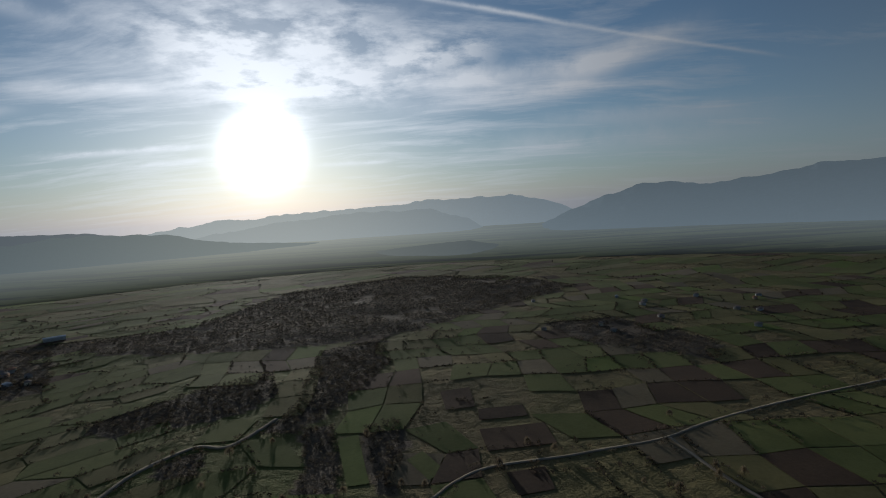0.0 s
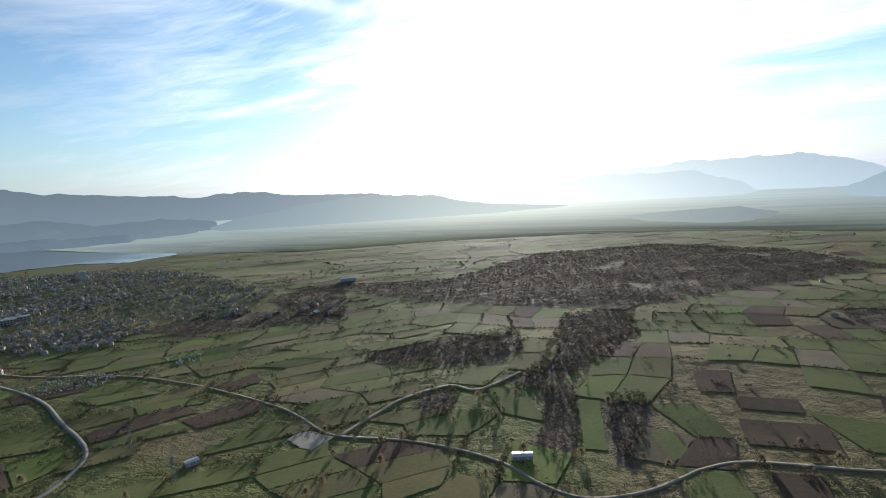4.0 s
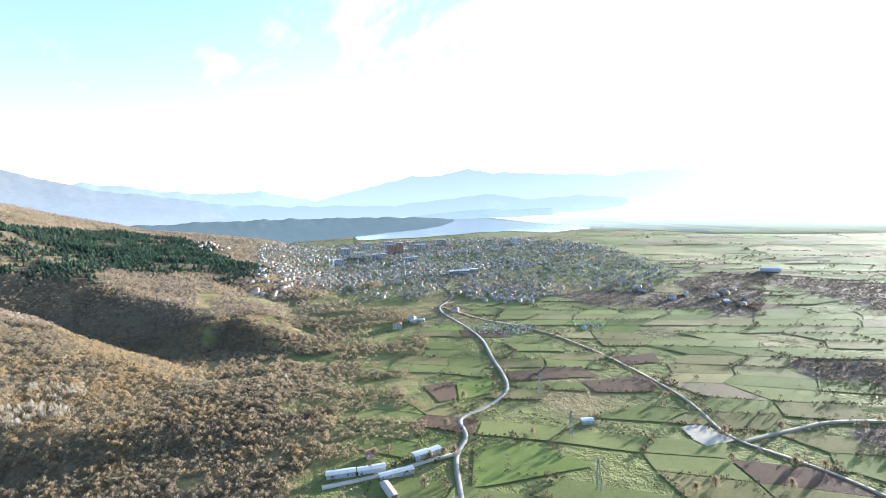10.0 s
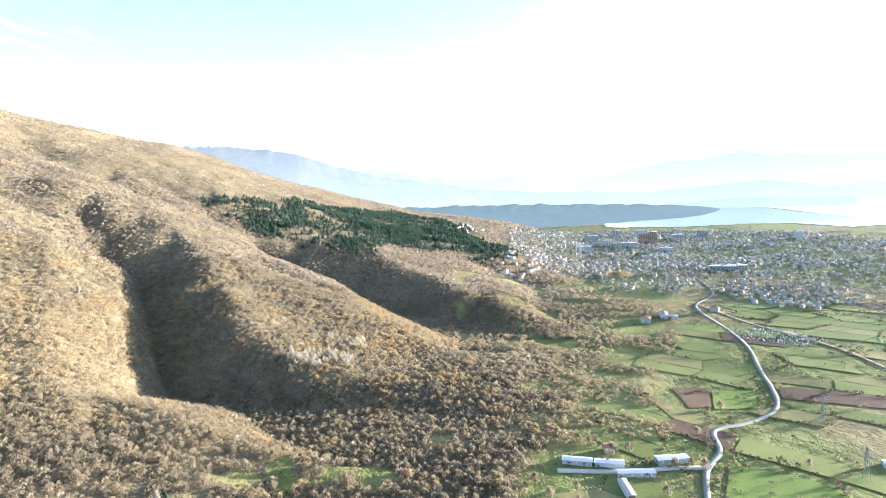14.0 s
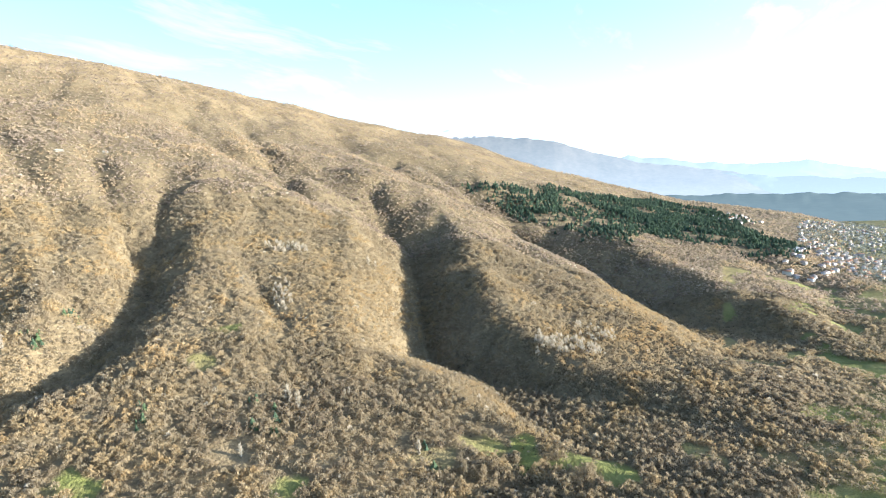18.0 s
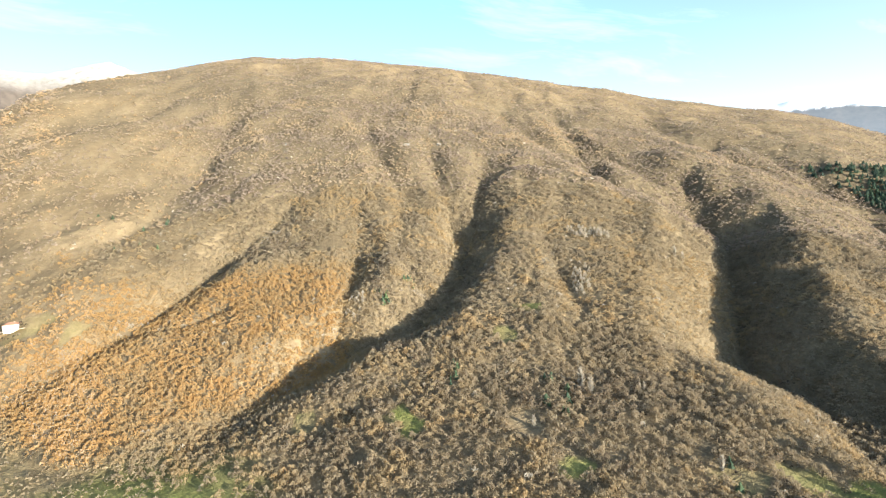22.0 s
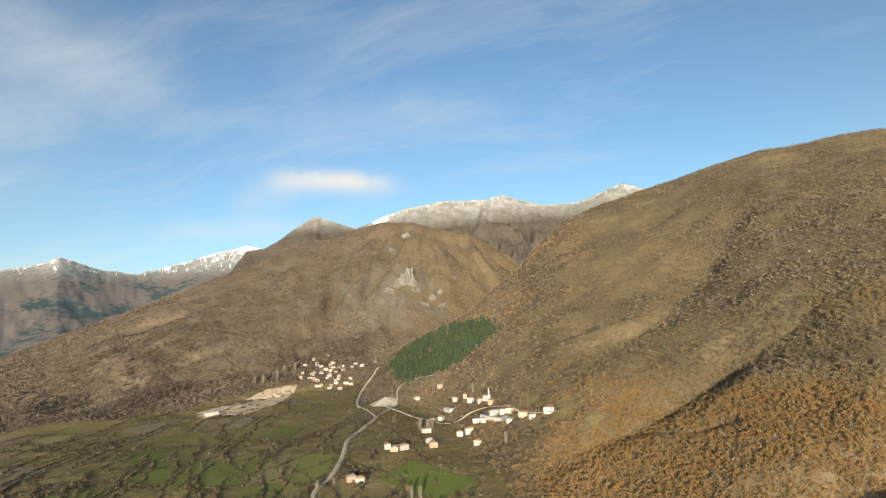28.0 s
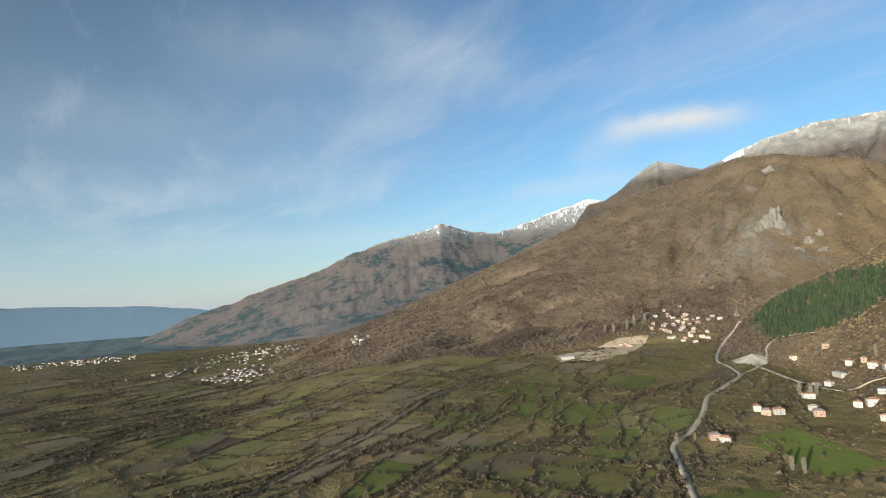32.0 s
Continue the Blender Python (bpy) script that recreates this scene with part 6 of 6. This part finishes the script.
for az, r, k in LOWER + UPPER + [(73.6, 664, 0), (71.4, 682, 4), (67.3, 722, 0), (72.0, 690, 1)]:
    ob = VILLAGE_KINDS[k] if k not in used else copy_thing(VILLAGE_KINDS[k], Matrix())
    used.add(k)
    far_off = 0.72 if r > 1100 else 0.6 if az < 60 else 0.88
    set_down(ob, az + (0.25 * float(rng.normal()) if r > 1100 else 0.0), r + (9 * float(rng.normal()) if r > 1100 else 0.0), az + float(rng.uniform(-28, 28)) + (90 if rng.random() < 0.25 else 0))
    ob.matrix_basis = ob.matrix_basis @ Matrix.Scale(far_off * float(rng.uniform(0.8, 1.05)), 4)

# mosque tower of the village, walls and sheds
M_PALE = M_WALLS[0]


def minaret(az, r, h):
    root = tagged(new("minaret"), "slim white minaret with pointed cap", "tower")
    for name, z0, z1, r0, r1, mat in (("shaft", -1.5, h * 0.72, 1.2, 1.0, M_PALE), ("balcony", h * 0.72, h * 0.76, 1.7, 1.8, M_PALE), ("upper_shaft", h * 0.76, h * 0.88, 0.8, 0.75, M_PALE), ("cap", h * 0.88, h, 0.95, 0.03, M_ROOFS[2])):
        bm = bmesh.new()
        bmesh.ops.create_cone(bm, cap_ends=True, segments=14, radius1=r0, radius2=r1, depth=z1 - z0)
        bmesh.ops.translate(bm, verts=bm.verts, vec=(0, 0, (z0 + z1) / 2))
        part(name, bm, mat, root)
    set_down(root, az, r, 0)


minaret(197.0, 778, 20)
minaret(72.4, 1064, 34)
minaret(79.8, 1205, 34)
minaret(80.2, 1215, 34)
minaret(59.9, 1520, 30)


def long_shed(label, az0, r0, az1, r1, wide, high, roof, wall=3):
    (ax, ay), (bx, by) = spot(az0, r0), spot(az1, r1)
    l = math.hypot(bx - ax, by - ay)
    root = tagged(new("shed"), label, "shed", "farm sheds")
    part("wall", box_bm(-l / 2, l / 2, -wide / 2, wide / 2, -2.0, high), M_WALLS[wall], root)
    part("roof", roof_bm(l, wide, high + 0.2, wide * 0.1, 0.4, 0.02), M_ROOFS[roof], root)
    n = max(2, int(l / 5))
    for k in range(n):
        for side, t in ((-1, 0), (1, 180)):
            window(root, -l / 2 + l * (k + 0.5) / n, side * (wide / 2 + 0.03), high * 0.62, t, False)
    d = part("door", box_bm(-1.4, 1.4, -0.1, 0.1, 0, 2.6), M_WOOD, root)
    d.matrix_basis = pose(l / 2 + 0.03, 0, 0, 0, 0, 90)
    x, y = (ax + bx) / 2, (ay + by) / 2
    root.matrix_basis = pose(float(x), float(y), float(land(x, y)) + 0.5, 0, 0, math.degrees(math.atan2(by - ay, bx - ax)))


long_shed("long pale-roofed livestock shed beside the farm lane", 82.4, 317, 79.3, 316, 5.2, 2.3, 2)
long_shed("long grey-roofed livestock shed beside the farm lane", 79.0, 316, 76.0, 317, 5.2, 2.3, 2)
long_shed("pale barn with a light metal roof", 72.8, 326, 71.2, 330, 5.8, 3.0, 2, 0)
long_shed("grey farm shed with weathered roof", 71.0, 331, 69.9, 335, 5.2, 2.5, 2)
long_shed("white-walled long barn by the road", 76.7, 307, 73.0, 312, 4.6, 2.3, 2, 0)
long_shed("low barn end with rusty roof", 76.3, 300, 75.3, 284, 4.4, 2.2, 1)
long_shed("small brick barn near the sheds", 78.0, 333, 77.2, 334, 6, 3.4, 0, 2)
long_shed("white-roofed hall standing alone in the fields", 20.2, 321, 18.1, 322, 5.5, 2.4, 2, 0)
long_shed("small white-roofed barn standing in scrub", 54.3, 379, 53.1, 381, 5.0, 2.2, 2, 0)
long_shed("pale hall far out on the plain", 37.6, 1020, 36.0, 1022, 12, 5, 2, 0)
long_shed("low white wall and stable of the village", 197.9, 735, 195.0, 690, 5, 3.0, 2, 0)
long_shed("white works building beside the village quarry", 224.8, 1040, 223.6, 1046, 9, 5, 2, 0)


def block(label, az, r, l, w, floors, wall, turn):
    root = tagged(new("apartment_block"), label, "building", "town apartment blocks")
    h = floors * 3.0
    part("wall", box_bm(-l / 2, l / 2, -w / 2, w / 2, -3, h), M_WALLS[wall], root)
    part("roof", box_bm(-l / 2 - 0.4, l / 2 + 0.4, -w / 2 - 0.4, w / 2 + 0.4, h, h + 0.7), M_WALLS[3], root)
    part("lift_house", box_bm(-2, 2, -2, 2, h + 0.7, h + 3.2), M_WALLS[3], root)
    n = int(l / 4)
    for f in range(floors):
        for k in range(n):
            wdw = window(root, -l / 2 + l * (k + 0.5) / n, -w / 2 - 0.04, 1.6 + f * 3.0, 0, False)
            wdw.data = WIN_DARK
    set_down(root, az, r, turn)


WIN_DARK = bm_mesh("window", box_bm(-1.2, 1.2, -0.08, 0.08, -0.8, 0.8), M_PANE)
for az, r, l, w, fl, wall in ((73.6, 1450, 24, 14, 9, 2), (72.8, 1460, 20, 14, 10, 2), (73.9, 1580, 22, 12, 8, 0), (78.5, 1530, 26, 14, 6, 3), (76.3, 1640, 24, 12, 6, 0), (75.0, 1350, 34, 13, 5, 0), (79.4, 1300, 30, 12, 5, 3),
                              (70.5, 1500, 26, 13, 6, 0), (68.2, 1580, 20, 12, 6, 0), (66.6, 1040, 40, 12, 3, 0), (65.4, 1050, 30, 12, 3, 0), (77.0, 1420, 26, 12, 5, 1), (60.5, 1510, 16, 12, 7, 0), (71.6, 1270, 28, 12, 4, 3)):
    block("tall pale apartment block among the houses" if fl > 4 else "long white public building in the town", az, r, l, w, fl, wall, az + (90 if fl == 7 else 0))

# town houses: the nearer ones singly, the far ones as one sheet of roofs
TOWN_KINDS = [house("house", lab, l, w, h, wa, ro, 2.0, full=False, group="town houses") for lab, l, w, h, wa, ro in
              (("white town house with terracotta hip roof", 7.5, 7, 4.6, 0, 0), ("white town house with weathered roof", 7, 6.5, 4.4, 0, 1), ("cream town house with terracotta roof", 8, 7, 4.6, 1, 0),
               ("brick town house with tile roof", 7, 6.5, 4.4, 2, 1), ("grey rendered town house with metal roof", 8, 7, 4.4, 3, 1))]


def town_spots(poly, gap, seed):
    g = np.random.default_rng(seed)
    p = np.array(poly)
    out = []
    for x in np.arange(p[:, 0].min(), p[:, 0].max(), gap):
        for y in np.arange(p[:, 1].min(), p[:, 1].max(), gap):
            q = np.array((x, y)) + g.uniform(-0.38, 0.38, 2) * gap
            if inside(np.array(q[0]), np.array(q[1]), poly) and g.random() < 0.78 - 0.62 * float(fbm(q[0] / 130, q[1] / 130, 3, 88) < -0.05):
                out.append(q)
    return np.array(out)


T = town_spots(TOWN, 13.0, 3)
T = T[off_road(T[:, 0], T[:, 1], 9)]
T = T[np.argsort(np.hypot(T[:, 0], T[:, 1]))]
for k, q in enumerate(T[:260]):
    i = int(rng.choice(5, p=[0.18, 0.34, 0.14, 0.12, 0.22]))
    ob = TOWN_KINDS[k] if k < 5 else copy_thing(TOWN_KINDS[i], Matrix())
    set_down(ob, float(azimuth(q[0], q[1])), float(math.hypot(*q)), float(60 + rng.normal() * 14 + rng.integers(0, 2) * 90))
    ob.matrix_basis = ob.matrix_basis @ Matrix.Scale(float(rng.uniform(0.6, 0.8)), 4)


def far_houses(name, label, spots, rng, size=1.0):
    walls, roofs = {}, {}
    for q in spots:
        l, w, h = (5.5 + 3.5 * rng.random()) * size, (5.2 + 1.6 * rng.random()) * size, (2.8 + 2.0 * rng.random()) * size
        if rng.random() < 0.05:
            l, h = l * 1.8, h * 1.6
        a = radians(60 + rng.normal() * 15 + rng.integers(0, 2) * 90)
        c, s = math.cos(a), math.sin(a)
        z = float(land(q[0], q[1]))

        def turned(p):
            return np.array([(q[0] + x * c - y * s, q[1] + x * s + y * c, z + zz) for x, y, zz in p])
        b = turned([(-l / 2, -w / 2, -2), (l / 2, -w / 2, -2), (l / 2, w / 2, -2), (-l / 2, w / 2, -2), (-l / 2, -w / 2, h), (l / 2, -w / 2, h), (l / 2, w / 2, h), (-l / 2, w / 2, h)])
        L, W = l / 2 + 0.5, w / 2 + 0.5
        t = turned([(-L, -W, h), (L, -W, h), (L, W, h), (-L, W, h), (-L * 0.35, 0, h + 2), (L * 0.35, 0, h + 2)])
        walls.setdefault(int(rng.choice(4, p=[0.28, 0.18, 0.14, 0.40])), []).append(b)
        roofs.setdefault(int(rng.choice(3, p=[0.22, 0.70, 0.08])), []).append(t)
    fb = np.array([(0, 1, 5, 4), (1, 2, 6, 5), (2, 3, 7, 6), (3, 0, 4, 7)])
    fr = np.array([(0, 1, 5, 4), (2, 3, 4, 5), (1, 2, 5, 5), (3, 0, 4, 4)])
    for made, faces, mats, what in ((walls, fb, M_WALLS, "walls"), (roofs, fr, M_ROOFS, "roofs")):
        for k, lst in made.items():
            n = len(lst[0])
            v = np.concatenate(lst)
            quads = np.concatenate([faces + n * i for i in range(len(lst))])
            if what == "roofs":
                f = np.concatenate([quads[:, :3], quads[quads[:, 3] != quads[:, 2]][:, [0, 2, 3]]])
            else:
                f = np.concatenate([quads[:, :3], quads[:, [0, 2, 3]]])
            tagged(new(name, mesh_from(name, v, f, [mats[k]])), label + " " + what, "houses", kind="stuff")


far_houses("town_houses", "crowded far town houses,", T[260:], rng, 0.72)
g2 = np.random.default_rng(8)
far = [spot(257.4 + g2.normal() * 1.3, 1500 + g2.normal() * 70) for _ in range(70)] + [spot(256 + g2.normal() * 2.4, 2050 + g2.normal() * 130) for _ in range(90)] \
    + [spot(263 + g2.normal() * 1.2, 1760 + g2.normal() * 40) for _ in range(22)] + [spot(266 + 9 * g2.random(), 2500 + 350 * g2.random()) for _ in range(110)] \
    + [spot(246.5 + g2.normal() * 1.0, 1500 + g2.normal() * 40) for _ in range(14)]
far_houses("village_on_plain", "white houses of a village out on the plain,", far, rng)
far2 = [spot(92 + g2.normal() * 1.0, 1420 + g2.normal() * 40) for _ in range(25)] + [spot(38 + 8 * g2.random(), 760 + 100 * g2.random()) for _ in range(12)] + [spot(-30 + 25 * g2.random(), 700 + 300 * g2.random()) for _ in range(14)] \
    + [spot(84 + 4 * g2.random(), 900 + 260 * g2.random()) for _ in range(40)]
far_houses("scattered_houses", "scattered pale farmhouses,", far2, rng)


# ---------- crags ----------
def crag(az, r, wide, high, seed):
    """A weathered limestone outcrop."""
    bm = bmesh.new()
    bmesh.ops.create_icosphere(bm, subdivisions=4, radius=1.0)
    for v in bm.verts:
        p = v.co.copy()
        n = noise.fractal(p * 1.6 + Vector((seed, 0, 0)), 0.9, 2.1, 5) * 0.55 + abs(noise.noise(p * 3.0 + Vector((0, seed, 0)))) * 0.4
        v.co = Vector((p.x * wide * (0.8 + n), p.y * wide * 0.6 * (0.8 + n), p.z * high * (0.8 + n) + (high * 0.35 * max(0.0, noise.noise(p * 2.2 + Vector((seed, seed, 0)))) if p.z > 0 else 0)))
    ob = new("rock_outcrop", bm_mesh("rock_outcrop", bm, M_CRAG))
    tagged(ob, "pale grey limestone crag on the brown slope", "rock", "crags")
    x, y = spot(az, r)
    ob.matrix_basis = pose(float(x), float(y), float(land(x, y)) - high * 0.15, 0, 0, az + 25)


M_CRAG = two_tone("limestone", (0.11, 0.10, 0.085), (0.24, 0.225, 0.195), 0.05, 0.4, 0.95, 0.2, bump=1.5)
for k, (az, r, w, h) in enumerate(((204.7, 1745, 24, 44), (205.9, 1740, 20, 26), (203.9, 1700, 14, 16), (204.2, 1725, 12, 30), (206.8, 1700, 18, 12), (202.2, 1690, 13, 16), (201.4, 1720, 10, 13), (210.2, 1500, 9, 8), (206.6, 1735, 12, 8), (204.6, 2050, 18, 14), (206.3, 1985, 22, 9), (199.8, 1840, 10, 8), (207.4, 1640, 14, 7), (203.0, 1640, 12, 7),
                                    (201.2, 1660, 13, 8), (209.6, 1600, 16, 6), (210.8, 1540, 10, 6), (168.5, 690, 4, 2.6), (169.0, 698, 3, 2), (151.5, 905, 5, 3), (154.9, 880, 6, 3), (167.0, 930, 4, 2.4))):
    crag(az, r, w, h, 3.7 * k)


M_SPOIL = two_tone("grey_spoil", (0.24, 0.215, 0.175), (0.46, 0.42, 0.355), 0.09, 0.7, 1.0, bump=1.2)


def spoil_heap(az, r, wide, high):
    """A cone of tipped gravel with runnels."""
    rings, n = 14, 48
    a, k = np.meshgrid(np.linspace(0, 2 * np.pi, n, endpoint=False), np.linspace(0, 1, rings))
    x0, y0 = spot(az, r)
    rad = wide * k * (1 + 0.16 * np.sin(3 * a) + 0.08 * np.sin(7 * a))
    x, y = x0 + rad * np.cos(a), y0 + rad * np.sin(a)
    z = land(x, y) - 0.6 + high * (1 - k) ** 1.1 + 1.6 * fbm(a * 4, k * 2, 3, 8) * np.sin(np.pi * k)
    v = np.stack([x - x0, y - y0, z - float(land(x0, y0))], -1).reshape(-1, 3)
    ob = new("spoil_mound", mesh_from("spoil_mound", v, grid_faces(rings, n, True), [M_SPOIL], flat=False))
    ob.location = (float(x0), float(y0), float(land(x0, y0)))
    tagged(ob, "pale cone of tipped gravel beside the village road", "mound")


spoil_heap(207.6, 1000, 27, 12)


# ---------- graveyard ----------
def graveyard(poly, label, rng):
    x, y = strewn(poly, 3.6, rng)
    root = []
    for px, py in zip(x, y):
        h, w = 0.9 + 0.7 * rng.random(), 0.5 + 0.4 * rng.random()
        z = float(land(px, py))
        root.append(np.array([(px + sx * w, py + sy * 0.15, z + zz) for zz in (-0.3, h) for sx, sy in ((-1, -1), (1, -1), (1, 1), (-1, 1))]))
    f = np.array([(0, 1, 5, 4), (1, 2, 6, 5), (2, 3, 7, 6), (3, 0, 4, 7), (4, 5, 6, 7)])
    tagged(new("gravestones", mesh_from("gravestones", np.concatenate(root), np.concatenate([f + 8 * i for i in range(len(root))]), [M_WALLS[3]])), label, "graves", kind="stuff")


graveyard(trail((66.2, 648), (62.1, 656), (58.6, 636), (59.8, 602), (65.0, 610)), "crowded grey gravestones of the town cemetery", rng)
graveyard(trail((55.0, 656), (51.5, 648), (51.8, 620), (54.2, 620)), "grey gravestones in a fenced plot by the road", rng)


# ---------- pylons ----------
def pylon(az, r, h, turn):
    root = tagged(new("pylon"), "grey steel lattice power pylon in a field", "pylon", "power line")
    s = two_tone("galvanised_steel", (0.3, 0.3, 0.3), (0.42, 0.42, 0.42), 0.5, 3.0, 0.5, 0.0, 0.8) if "galvanised_steel" not in bpy.data.materials else bpy.data.materials["galvanised_steel"]

    def bar(name, a, b, t=0.09):
        a, b = Vector(a), Vector(b)
        bm = box_bm(-t, t, -t, t, 0, (b - a).length)
        ob = part(name, bm, s, root)
        ob.matrix_basis = Matrix.Translation(a) @ (b - a).to_track_quat("Z", "Y").to_matrix().to_4x4()
    for sx in (-1, 1):
        for sy in (-1, 1):
            bar("leg", (sx * 1.4, sy * 1.4, -0.5), (sx * 0.25, sy * 0.25, h), 0.1)
    for k in range(5):
        f0, f1 = 1.4 - 1.15 * k / 5, 1.4 - 1.15 * (k + 1) / 5
        for sx in (-1, 1):
            bar("brace", (sx * f0, -f0, h * k / 5), (sx * f1, f1, h * (k + 1) / 5), 0.05)
            bar("brace", (-f0, sx * f0, h * k / 5), (f1, sx * f1, h * (k + 1) / 5), 0.05)
    for z in (0.72, 0.84, 0.96):
        bar("crossarm", (-3.2, 0, h * z), (3.2, 0, h * z), 0.09)
    set_down(root, az, r, turn)


pylon(52.7, 292, 18, 30)
pylon(55.4, 356, 18, 30)
pylon(58.6, 430, 18, 30)
